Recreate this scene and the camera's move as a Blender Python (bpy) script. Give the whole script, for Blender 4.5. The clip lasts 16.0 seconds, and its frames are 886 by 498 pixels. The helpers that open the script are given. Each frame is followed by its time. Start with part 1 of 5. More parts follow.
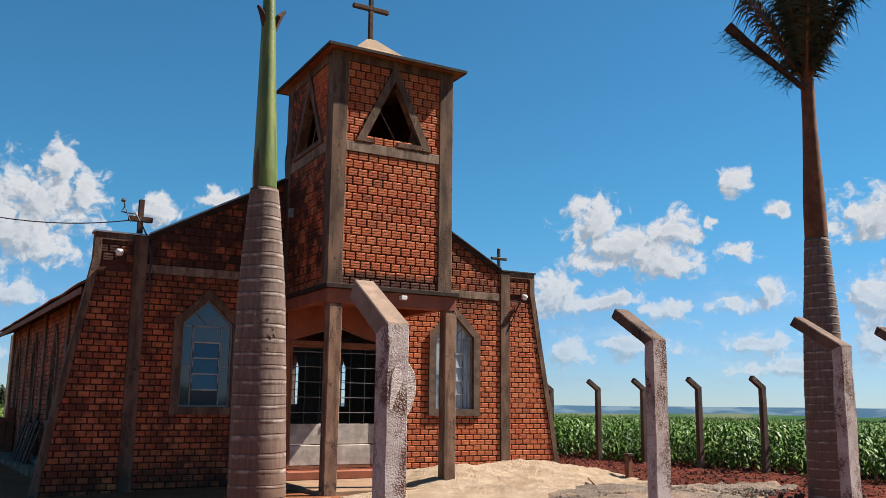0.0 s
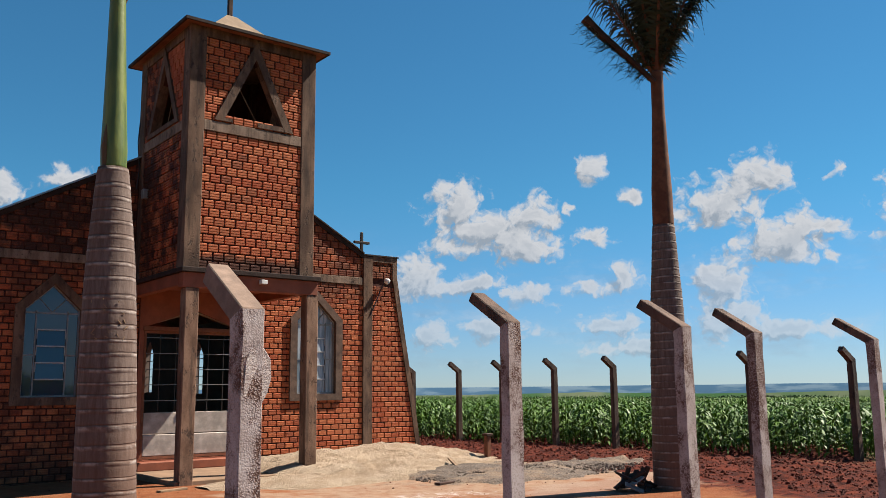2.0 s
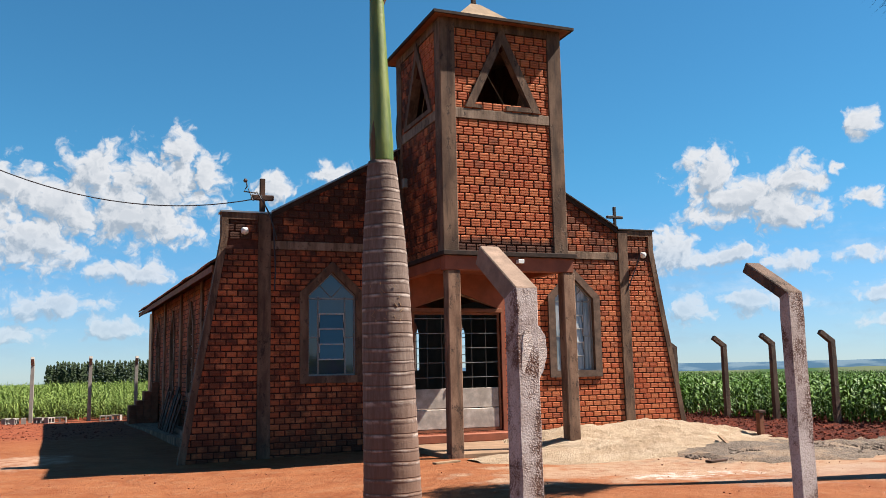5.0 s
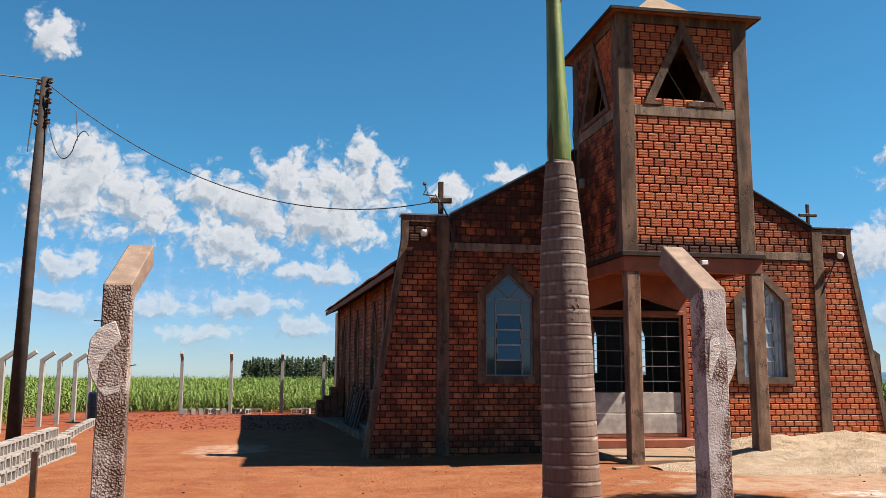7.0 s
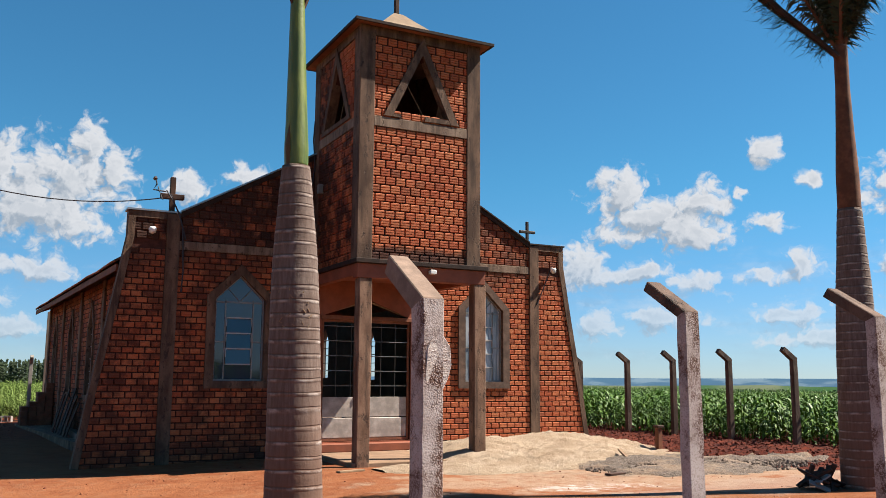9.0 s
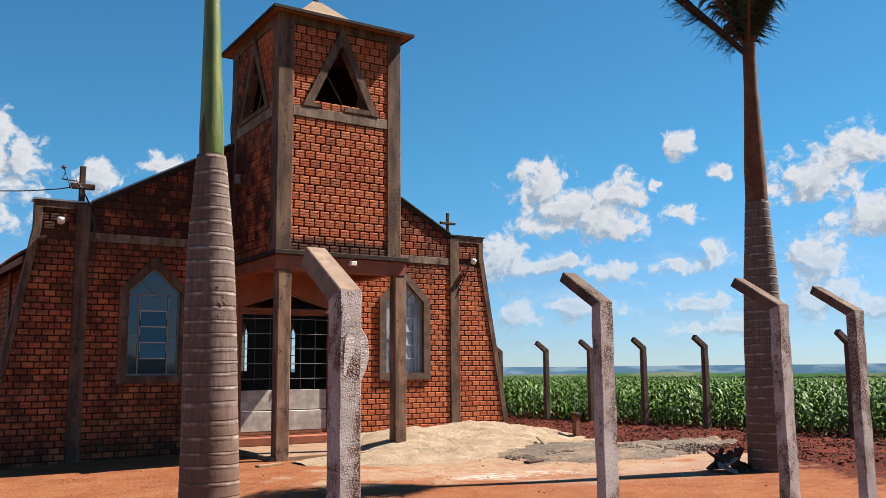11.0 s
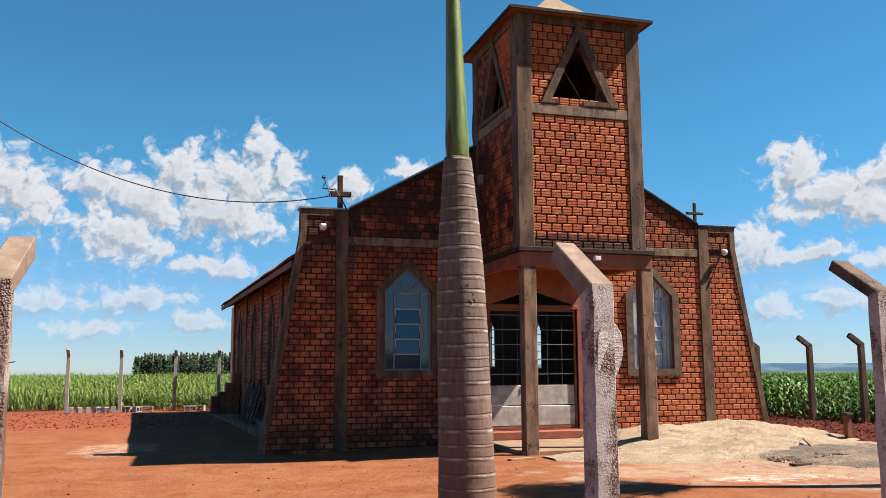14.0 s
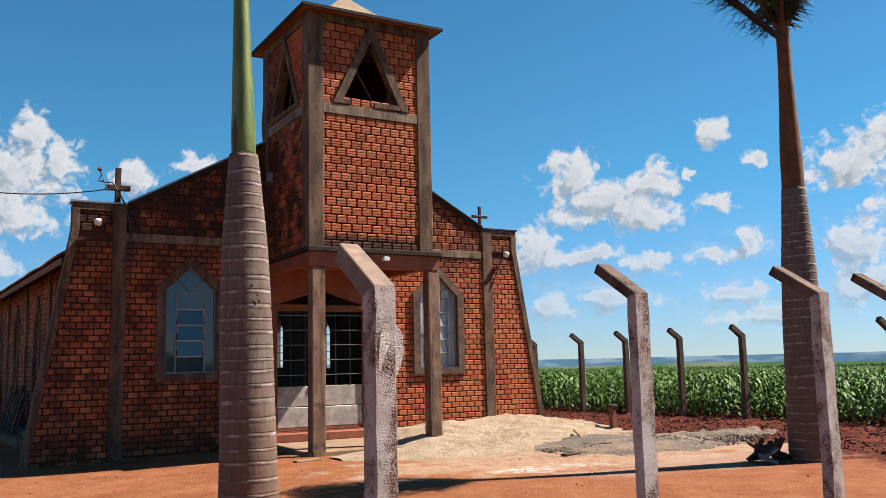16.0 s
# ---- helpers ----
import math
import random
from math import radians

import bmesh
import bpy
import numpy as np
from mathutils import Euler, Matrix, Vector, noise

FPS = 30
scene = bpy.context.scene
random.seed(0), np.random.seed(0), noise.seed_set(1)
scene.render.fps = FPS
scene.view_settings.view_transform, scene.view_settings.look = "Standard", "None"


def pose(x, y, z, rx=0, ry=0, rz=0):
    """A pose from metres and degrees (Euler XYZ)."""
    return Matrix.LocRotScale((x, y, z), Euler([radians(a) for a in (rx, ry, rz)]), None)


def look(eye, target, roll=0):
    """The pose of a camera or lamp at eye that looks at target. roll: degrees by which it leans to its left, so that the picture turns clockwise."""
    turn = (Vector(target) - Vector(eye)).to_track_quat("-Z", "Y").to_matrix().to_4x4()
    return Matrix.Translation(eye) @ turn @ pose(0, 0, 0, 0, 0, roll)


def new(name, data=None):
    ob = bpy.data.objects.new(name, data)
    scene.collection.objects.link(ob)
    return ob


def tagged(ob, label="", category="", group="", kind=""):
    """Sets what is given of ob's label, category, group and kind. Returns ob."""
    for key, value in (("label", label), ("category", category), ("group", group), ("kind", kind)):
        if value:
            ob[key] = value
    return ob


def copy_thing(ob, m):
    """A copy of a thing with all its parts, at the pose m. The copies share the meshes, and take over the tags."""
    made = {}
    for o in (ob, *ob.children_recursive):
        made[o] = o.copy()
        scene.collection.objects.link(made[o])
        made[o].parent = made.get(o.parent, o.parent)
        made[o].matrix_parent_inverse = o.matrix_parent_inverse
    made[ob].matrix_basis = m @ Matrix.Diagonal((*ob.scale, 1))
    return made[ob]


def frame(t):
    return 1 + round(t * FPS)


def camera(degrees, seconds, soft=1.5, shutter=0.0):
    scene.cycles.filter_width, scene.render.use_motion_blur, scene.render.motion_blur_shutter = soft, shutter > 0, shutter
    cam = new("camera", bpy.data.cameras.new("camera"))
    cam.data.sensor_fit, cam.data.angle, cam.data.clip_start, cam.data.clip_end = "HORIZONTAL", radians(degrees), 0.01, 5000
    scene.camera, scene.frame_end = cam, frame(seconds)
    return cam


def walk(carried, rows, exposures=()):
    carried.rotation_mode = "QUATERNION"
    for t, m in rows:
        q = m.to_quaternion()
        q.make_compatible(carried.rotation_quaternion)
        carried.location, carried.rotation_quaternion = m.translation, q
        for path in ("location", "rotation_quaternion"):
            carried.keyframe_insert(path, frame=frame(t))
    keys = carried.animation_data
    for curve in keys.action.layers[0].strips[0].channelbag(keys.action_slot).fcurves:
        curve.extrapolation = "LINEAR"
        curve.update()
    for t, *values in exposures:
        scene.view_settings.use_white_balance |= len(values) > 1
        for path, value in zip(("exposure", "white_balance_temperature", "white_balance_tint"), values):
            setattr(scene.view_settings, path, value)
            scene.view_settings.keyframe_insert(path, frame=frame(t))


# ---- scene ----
# The camera stands before the churchyard fence and pans: seconds, x, y, z, yaw, pitch, roll
PATH = [
    (0.00, -6.645, -16.091, 1.440, -29.215, 10.184, -0.635),
    (0.50, -6.631, -16.084, 1.440, -32.701, 9.638, -0.276),
    (1.00, -6.635, -16.097, 1.440, -33.824, 9.241, -0.133),
    (1.50, -6.628, -16.103, 1.441, -34.990, 9.188, 0.095),
    (2.00, -6.614, -16.099, 1.442, -38.069, 9.132, 0.556),
    (2.50, -6.620, -16.116, 1.440, -40.002, 9.067, 0.902),
    (3.00, -6.646, -16.121, 1.439, -40.302, 9.105, 0.975),
    (3.50, -6.675, -16.133, 1.438, -36.597, 9.058, 1.326),
    (4.00, -6.694, -16.129, 1.439, -31.676, 8.963, 1.563),
    (4.50, -6.702, -16.112, 1.438, -26.664, 8.475, 1.699),
    (5.00, -6.720, -16.097, 1.439, -21.499, 7.876, 1.137),
    (5.20, -6.721, -16.093, 1.440, -19.844, 7.826, 1.030),
    (5.70, -6.724, -16.090, 1.440, -15.645, 7.808, 0.767),
    (6.25, -6.729, -16.087, 1.440, -11.718, 7.880, 0.302),
    (6.80, -6.733, -16.085, 1.440, -9.847, 8.020, -0.154),
    (7.30, -6.734, -16.087, 1.440, -11.086, 8.184, -0.393),
    (7.50, -6.728, -16.096, 1.440, -12.509, 8.324, -0.474),
    (8.00, -6.723, -16.132, 1.439, -18.324, 8.607, -0.565),
    (8.50, -6.718, -16.129, 1.435, -22.768, 8.676, -0.423),
    (9.00, -6.703, -16.125, 1.438, -27.379, 8.441, -0.355),
    (9.20, -6.686, -16.097, 1.435, -29.257, 8.347, -0.344),
    (9.70, -6.681, -16.095, 1.435, -32.734, 8.205, -0.205),
    (10.25, -6.680, -16.110, 1.437, -34.050, 8.029, 0.107),
    (10.80, -6.682, -16.127, 1.440, -33.228, 7.889, 0.374),
    (11.30, -6.682, -16.127, 1.441, -31.051, 7.845, 0.393),
    (11.50, -6.680, -16.104, 1.440, -29.961, 7.854, 0.278),
    (12.00, -6.676, -16.086, 1.442, -26.715, 7.632, 0.550),
    (12.50, -6.689, -16.084, 1.444, -24.315, 7.677, 0.418),
    (13.00, -6.708, -16.089, 1.441, -20.584, 7.791, 0.267),
    (13.50, -6.715, -16.085, 1.444, -16.928, 7.822, 0.507),
    (14.00, -6.719, -16.108, 1.438, -16.574, 7.678, 0.290),
    (14.50, -6.705, -16.113, 1.439, -18.971, 7.579, 0.426),
    (15.00, -6.695, -16.108, 1.439, -22.201, 7.532, 0.679),
    (15.50, -6.685, -16.112, 1.441, -26.309, 7.455, 0.885),
    (16.00, -6.677, -16.114, 1.444, -30.219, 7.479, 1.282),
]

cam = camera(54.0, 16.0, soft=0.65)
walk(cam, [(t, pose(x, y, z, 90 + pitch, roll, yaw)) for t, x, y, z, yaw, pitch, roll in PATH], exposures=[(0.0, 1.49), (1.0, 1.47), (2.0, 1.31), (3.0, 1.31), (3.5, 1.46), (4.5, 1.55), (5.2, 1.67), (7.3, 1.57), (9.2, 1.55), (11.5, 1.59), (14.0, 1.65), (16.0, 1.55)])

# ---------------------------------------------------------------- sun and sky
SUN = Vector((0.77, -0.22, 1.0)).normalized()
sun = new("sun", bpy.data.lights.new("sun", "SUN"))
sun.data.energy, sun.data.angle, sun.data.color = 5.0, radians(0.53), (1.0, 0.93, 0.82)
sun.matrix_world = look(SUN * 60, (0, 0, 0))

world = bpy.data.worlds.new("sky")
world.use_nodes = True
scene.world = world


class Nodes:
    """Short names for wiring shader nodes."""

    def __init__(self, tree):
        self.t = tree

    def add(self, kind, operation="", clamp=False):
        n = self.t.nodes.new(kind)
        if operation:
            n.operation = operation
        if clamp:
            n.use_clamp = True
        return n

    def link(self, a, b):
        self.t.links.new(a, b)

    def feed(self, sock, v):
        if hasattr(v, "is_linked"):
            self.link(v, sock)
        else:
            sock.default_value = v

    def math(self, op, a, b=0.0, c=0.0, clamp=False):
        n = self.add("ShaderNodeMath", op, clamp)
        for s, v in zip(n.inputs, (a, b, c)):
            self.feed(s, v)
        return n.outputs[0]

    def vec(self, op, a, b=(0, 0, 0)):
        n = self.add("ShaderNodeVectorMath", op)
        self.feed(n.inputs[0], a)
        self.feed(n.inputs[1], b)
        return n.outputs["Value" if op in ("LENGTH", "DISTANCE", "DOT_PRODUCT") else "Vector"]

    def noise(self, at, scale, detail=4.0, rough=0.55, distortion=0.0):
        n = self.add("ShaderNodeTexNoise")
        if at is not None:
            self.link(at, n.inputs["Vector"])
        for k, v in (("Scale", scale), ("Detail", detail), ("Roughness", rough), ("Distortion", distortion)):
            n.inputs[k].default_value = v
        return n.outputs["Fac"]

    def ramp(self, v, lo, hi, to0=0.0, to1=1.0, smooth=True):
        n = self.add("ShaderNodeMapRange")
        n.interpolation_type = "SMOOTHSTEP" if smooth else "LINEAR"
        for s, x in zip(n.inputs, (v, lo, hi, to0, to1)):
            self.feed(s, x)
        return n.outputs[0]

    def mix(self, f, a, b, blend="MIX"):
        n = self.add("ShaderNodeMix")
        n.data_type, n.blend_type = "RGBA", blend
        self.feed(n.inputs[0], f)
        for s, v in ((n.inputs[6], a), (n.inputs[7], b)):
            self.feed(s, (*v, 1.0) if isinstance(v, tuple) and len(v) == 3 else v)
        return n.outputs[2]

    def xyz(self, x, y, z):
        n = self.add("ShaderNodeCombineXYZ")
        for s, v in zip(n.inputs, (x, y, z)):
            self.feed(s, v)
        return n.outputs[0]

    def split(self, v):
        n = self.add("ShaderNodeSeparateXYZ")
        self.link(v, n.inputs[0])
        return n.outputs


# fair-weather cumulus: bearing and height in degrees, half width, half height
CUMULUS_EAST = [(39.1, 11.7, 1.9, 1.5), (41.3, 10.3, 3.2, 1.3), (44.4, 11.0, 1.6, 1.2), (43.4, 9.3, 2.2, 1.2), (38.9, 9.2, 2.0, 0.6),
                (36.4, 7.1, 1.9, 1.3), (39.8, 6.7, 2.2, 0.7), (43.7, 6.0, 1.7, 0.7), (48.0, 14.3, 0.7, 0.9), (50.5, 12.1, 0.8, 0.4),
                (48.3, 9.7, 1.2, 0.5), (46.6, 11.4, 0.4, 0.4), (58.9, 12.9, 1.8, 1.2), (56.3, 11.2, 2.8, 1.7), (59.9, 9.0, 2.7, 1.3),
                (62.0, 9.5, 1.5, 0.5), (55.9, 6.4, 1.7, 1.5), (50.0, 7.0, 1.1, 0.8), (47.6, 6.4, 1.1, 0.4), (49.1, 4.1, 1.8, 0.8),
                (56.6, 4.2, 2.6, 1.0), (59.8, 3.4, 2.8, 0.7), (67.4, 9.4, 2.0, 2.2), (63.4, 13.1, 0.5, 0.4), (62.5, 7.6, 0.5, 0.4),
                (37.5, 3.4, 1.9, 0.7), (41.2, 3.9, 2.2, 0.6), (50.7, 2.5, 3.4, 0.5)]
CUMULUS_NORTH = [(-15.2, 19.9, 1.3, 1.1), (-12.8, 11.0, 3.6, 2.4), (-13.6, 13.2, 1.6, 1.3), (-9.2, 10.2, 2.2, 1.8), (-5.1, 11.2, 2.1, 1.5),
                 (-3.8, 8.2, 3.3, 1.7), (-0.4, 12.6, 1.9, 1.4), (3.0, 11.9, 3.5, 2.0), (4.7, 14.2, 0.9, 1.3), (2.0, 9.8, 4.2, 1.7),
                 (6.4, 12.4, 1.2, 1.3), (-2.2, 10.4, 2.6, 1.7), (10.7, 11.8, 1.1, 0.9), (14.4, 12.9, 1.5, 0.7), (-13.8, 6.3, 2.2, 0.9),
                 (1.8, 6.4, 2.7, 0.7), (-2.6, 4.4, 3.1, 0.8), (1.0, 2.9, 2.1, 0.7), (-8.5, 4.1, 2.6, 0.8), (-14.2, 4.2, 1.9, 0.6), (-5.3, 2.4, 2.6, 0.5)]


def build_sky():
    n = Nodes(world.node_tree)
    world.node_tree.nodes.clear()
    coord = n.add("ShaderNodeTexCoord").outputs["Generated"]
    x, y, z = n.split(coord)
    az = n.math("MULTIPLY", n.math("ARCTAN2", x, y), 57.2958)
    el = n.math("MULTIPLY", n.math("ARCSINE", z), 57.2958)
    flat = n.xyz(az, el, 0.0)

    def billow(at, scale):
        """Rounded heads, as cauliflower cloud has them."""
        v = n.add("ShaderNodeTexVoronoi")
        v.voronoi_dimensions, v.feature = "2D", "F1"
        n.link(at, v.inputs["Vector"])
        for k, q in (("Scale", scale), ("Detail", 2.6), ("Roughness", 0.55), ("Lacunarity", 2.1)):
            v.inputs[k].default_value = q
        return v.outputs["Distance"]

    def density(shift):
        at = n.vec("ADD", flat, shift) if shift else flat
        wob = n.add("ShaderNodeTexNoise")
        n.link(at, wob.inputs["Vector"])
        wob.inputs["Scale"].default_value, wob.inputs["Detail"].default_value = 0.6, 4.0
        bent = n.vec("ADD", at, n.vec("MULTIPLY", n.vec("SUBTRACT", wob.outputs["Color"], (0.5, 0.5, 0.5)), (3.2, 1.7, 0.0)))
        total = -1.5
        for a, e, w, h in CUMULUS_EAST + CUMULUS_NORTH:
            d = n.vec("LENGTH", n.vec("MULTIPLY", n.vec("SUBTRACT", bent, (a, e, 0.0)), (1 / (w * 1.55), 1 / (h * 1.65), 0.0)))
            total = n.math("SMOOTH_MAX", total, n.math("SUBTRACT", 1.0, d), 0.16)
        fine = n.noise(at, 0.55, 9.0, 0.53)
        heads = billow(bent, 0.85)
        total = n.math("ADD", total, n.math("MULTIPLY", n.math("SUBTRACT", fine, 0.42), 1.0))
        return n.math("ADD", total, n.math("MULTIPLY", n.math("SUBTRACT", 0.45, heads), 0.5))

    dens, toward = density(None), density((0.45, 0.62, 0.0))
    mask = n.ramp(dens, 0.05, 0.52)
    lit = n.ramp(n.math("SUBTRACT", dens, toward), -0.42, 0.22)
    core = n.ramp(dens, 0.45, 1.0, 1.0, 0.62)
    lit = n.math("MULTIPLY", lit, core)
    wisp = n.ramp(n.noise(n.vec("MULTIPLY", flat, (0.35, 1.0, 1.0)), 0.5, 8.0, 0.62), 0.46, 0.76, 0.0, 0.6)
    wisp = n.math("MULTIPLY", wisp, n.ramp(el, 11.0, 3.0))
    mask = n.math("MAXIMUM", mask, wisp)
    mask = n.math("MULTIPLY", n.math("MULTIPLY", mask, n.ramp(el, 0.2, 2.2)), n.ramp(el, 2.0, 10.0, 0.60, 0.97))
    sky = n.add("ShaderNodeTexSky")
    sky.sky_type, sky.sun_disc = "NISHITA", False
    sky.sun_elevation, sky.sun_rotation = math.asin(SUN.z), math.atan2(SUN.x, SUN.y)
    sky.altitude, sky.air_density, sky.dust_density, sky.ozone_density = 600.0, 1.0, 0.0, 3.0
    tint = n.mix(n.ramp(el, 0.0, 14.0), (0.42, 0.565, 0.80), (0.30, 0.715, 0.82))
    blue = n.mix(1.0, sky.outputs[0], tint, "MULTIPLY")
    tone = n.mix(lit, (2.5, 2.9, 3.4), (5.0, 5.1, 5.3))
    col = n.mix(mask, blue, tone)
    bg = n.add("ShaderNodeBackground")
    n.link(col, bg.inputs["Color"])
    bg.inputs["Strength"].default_value = 0.052
    out = n.add("ShaderNodeOutputWorld")
    n.link(bg.outputs[0], out.inputs["Surface"])


build_sky()

# ---------------------------------------------------------------- materials


BASE_TONE = (0.53, 0.49, 0.47)      # warm tint darkening all node-painted colours alike, so shaded parts come out deeper


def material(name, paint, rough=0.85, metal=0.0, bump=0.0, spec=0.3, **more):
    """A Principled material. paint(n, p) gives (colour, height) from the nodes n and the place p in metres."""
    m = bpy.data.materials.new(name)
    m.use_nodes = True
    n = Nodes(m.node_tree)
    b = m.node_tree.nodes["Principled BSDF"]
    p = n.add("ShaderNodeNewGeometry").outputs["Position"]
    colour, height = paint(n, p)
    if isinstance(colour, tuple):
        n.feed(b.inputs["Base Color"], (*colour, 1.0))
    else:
        n.feed(b.inputs["Base Color"], n.vec("MULTIPLY", colour, BASE_TONE))
    n.feed(b.inputs["Roughness"], rough)
    b.inputs["Metallic"].default_value = metal
    b.inputs["Specular IOR Level"].default_value = spec
    for k, v in more.items():
        b.inputs[k.replace("_", " ")].default_value = v
    if height is not None and bump:
        bn = n.add("ShaderNodeBump")
        bn.inputs["Strength"].default_value = 1.0
        bn.inputs["Distance"].default_value = bump
        n.link(height, bn.inputs["Height"])
        n.link(bn.outputs[0], b.inputs["Normal"])
    return m


def per_piece(n):
    return n.math("FRACT", n.math("ADD", n.add("ShaderNodeObjectInfo").outputs["Random"], n.add("ShaderNodeNewGeometry").outputs["Random Per Island"]))


def paint_brick(n, p):
    x, y, z = n.split(p)
    r = per_piece(n)
    r2, r3 = (n.math("FRACT", n.math("MULTIPLY", r, k)) for k in (7.3, 13.7))
    col = n.mix(r, (0.72, 0.165, 0.058), (0.95, 0.315, 0.125))
    col = n.mix(n.ramp(r2, 0.80, 0.98, 0.0, 0.55), col, (0.30, 0.085, 0.042))
    grain = n.noise(p, 55.0, 4.0, 0.7)
    col = n.mix(n.ramp(grain, 0.3, 0.75, 0.0, 0.35), col, (0.26, 0.06, 0.028))
    # soot smears on the faces of single bricks
    smear = n.ramp(n.noise(n.vec("MULTIPLY", p, (5.0, 5.0, 15.0)), 1.5, 4.0, 0.65), 0.47, 0.72, 0.0, 0.85)
    smear = n.math("MULTIPLY", smear, n.ramp(r3, 0.1, 0.8, 0.25, 1.0))
    tower = n.math("MULTIPLY", n.ramp(y, -1.6, -2.0), n.ramp(x, -1.25, -1.1))
    smear = n.math("MULTIPLY", smear, n.math("ADD", 0.42, n.math("MULTIPLY", n.math("MULTIPLY", tower, n.ramp(z, 4.6, 5.6)), 0.45)))
    # black growth: on the gable and below the tie beam
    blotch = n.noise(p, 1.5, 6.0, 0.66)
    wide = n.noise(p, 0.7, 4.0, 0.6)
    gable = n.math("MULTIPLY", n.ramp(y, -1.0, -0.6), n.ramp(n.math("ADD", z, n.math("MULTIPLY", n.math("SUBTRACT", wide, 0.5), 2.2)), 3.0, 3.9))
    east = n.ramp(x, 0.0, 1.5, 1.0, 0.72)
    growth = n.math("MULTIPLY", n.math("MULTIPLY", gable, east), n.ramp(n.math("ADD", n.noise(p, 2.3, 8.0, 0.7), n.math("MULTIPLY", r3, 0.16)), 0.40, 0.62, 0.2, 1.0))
    # west half and tower's west side: grime, with their shade put into the colour
    side = n.math("MULTIPLY", n.ramp(x, -1.0, -1.2), n.ramp(n.math("ADD", n.noise(p, 2.6, 8.0, 0.72), n.math("MULTIPLY", r2, 0.07)), 0.44, 0.62))
    side = n.math("MULTIPLY", side, n.math("MULTIPLY", n.ramp(z, 6.3, 5.6, 0.3, 0.85), n.ramp(y, -0.2, -0.4, 0.85, 1.15)))
    low = n.math("MULTIPLY", n.math("MULTIPLY", n.ramp(z, 0.9, 0.1), n.ramp(x, -1.0, -1.5)), n.ramp(n.math("ADD", blotch, n.math("MULTIPLY", r2, 0.2)), 0.42, 0.68, 0.0, 0.85))
    foot = n.math("MULTIPLY", n.math("MULTIPLY", tower, n.ramp(n.math("SUBTRACT", z, n.math("MULTIPLY", blotch, 0.55)), 3.50, 3.36)), 0.9)
    dirt_shade = smear
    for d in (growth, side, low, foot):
        dirt_shade = n.math("MAXIMUM", dirt_shade, d)
    col = n.mix(n.math("MULTIPLY", dirt_shade, 0.92), col, (0.034, 0.020, 0.016))
    return col, n.math("ADD", grain, n.math("MULTIPLY", blotch, 0.5))


def paint_concrete(n, p, a=(0.47, 0.30, 0.20), b=(0.20, 0.112, 0.070)):
    big = n.noise(n.vec("MULTIPLY", p, (1.6, 1.6, 0.55)), 2.4, 6.0, 0.62)
    fine = n.noise(p, 38.0, 5.0, 0.65)
    col = n.mix(n.ramp(big, 0.35, 0.68), b, a)
    col = n.mix(n.ramp(fine, 0.5, 0.8, 0.0, 0.5), col, tuple(c * 0.45 for c in b))
    flake = n.ramp(n.noise(n.vec("MULTIPLY", p, (1.0, 1.0, 0.6)), 7.0, 7.0, 0.75), 0.55, 0.63)
    streak = n.ramp(n.noise(n.vec("MULTIPLY", p, (9.0, 9.0, 0.7)), 1.0, 5.0, 0.6), 0.50, 0.68, 0.0, 0.6)
    col = n.mix(n.math("MAXIMUM", n.math("MULTIPLY", flake, 0.72), streak), col, (0.045, 0.031, 0.024))
    return col, n.math("ADD", fine, n.math("ADD", n.math("MULTIPLY", big, 0.8), n.math("MULTIPLY", flake, -0.5)))


def aggregate(n, p, scale):
    v = n.add("ShaderNodeTexVoronoi")
    n.link(p, v.inputs["Vector"])
    v.inputs["Scale"].default_value = scale
    return v.outputs["Distance"]


def paint_post(n, p, a=(0.54, 0.47, 0.445), b=(0.78, 0.73, 0.71), worn=0.47):
    """Coarse cast face: knobbly aggregate, grey mortar, rusty stains."""
    knob = aggregate(n, n.vec("ADD", p, n.vec("MULTIPLY", n.xyz(n.noise(p, 20.0), n.noise(p, 23.0), n.noise(p, 19.0)), (0.03, 0.03, 0.03))), 105.0)
    fine = n.noise(p, 120.0, 4.0, 0.7)
    mid = n.noise(p, 6.0, 5.0, 0.6)
    col = n.mix(n.ramp(mid, 0.35, 0.7), a, b)
    bare = n.ramp(n.noise(n.vec("MULTIPLY", p, (1.0, 1.0, 0.7)), 3.6, 6.0, 0.70), worn, worn + 0.11)
    col = n.mix(n.math("MULTIPLY", bare, n.ramp(knob, 0.25, 0.6, 0.25, 0.95)), col, (0.16, 0.075, 0.048))
    col = n.mix(n.ramp(knob, 0.50, 0.85, 0.0, 0.35), col, (0.20, 0.14, 0.115))
    relief = n.math("MULTIPLY", n.math("SUBTRACT", 0.7, knob), n.math("ADD", 0.35, n.math("MULTIPLY", bare, 0.9)))
    return col, n.math("ADD", relief, n.math("MULTIPLY", fine, 0.25))


def paint_plain(colour, dark=0.6, scale=6.0):
    def paint(n, p):
        a = n.noise(p, scale, 6.0, 0.62)
        b = n.noise(p, scale * 9, 4.0, 0.6)
        col = n.mix(n.ramp(a, 0.35, 0.72), tuple(c * dark for c in colour), colour)
        return n.mix(n.ramp(b, 0.55, 0.8, 0.0, 0.35), col, tuple(c * dark * 0.6 for c in colour)), n.math("ADD", a, n.math("MULTIPLY", b, 0.4))
    return paint


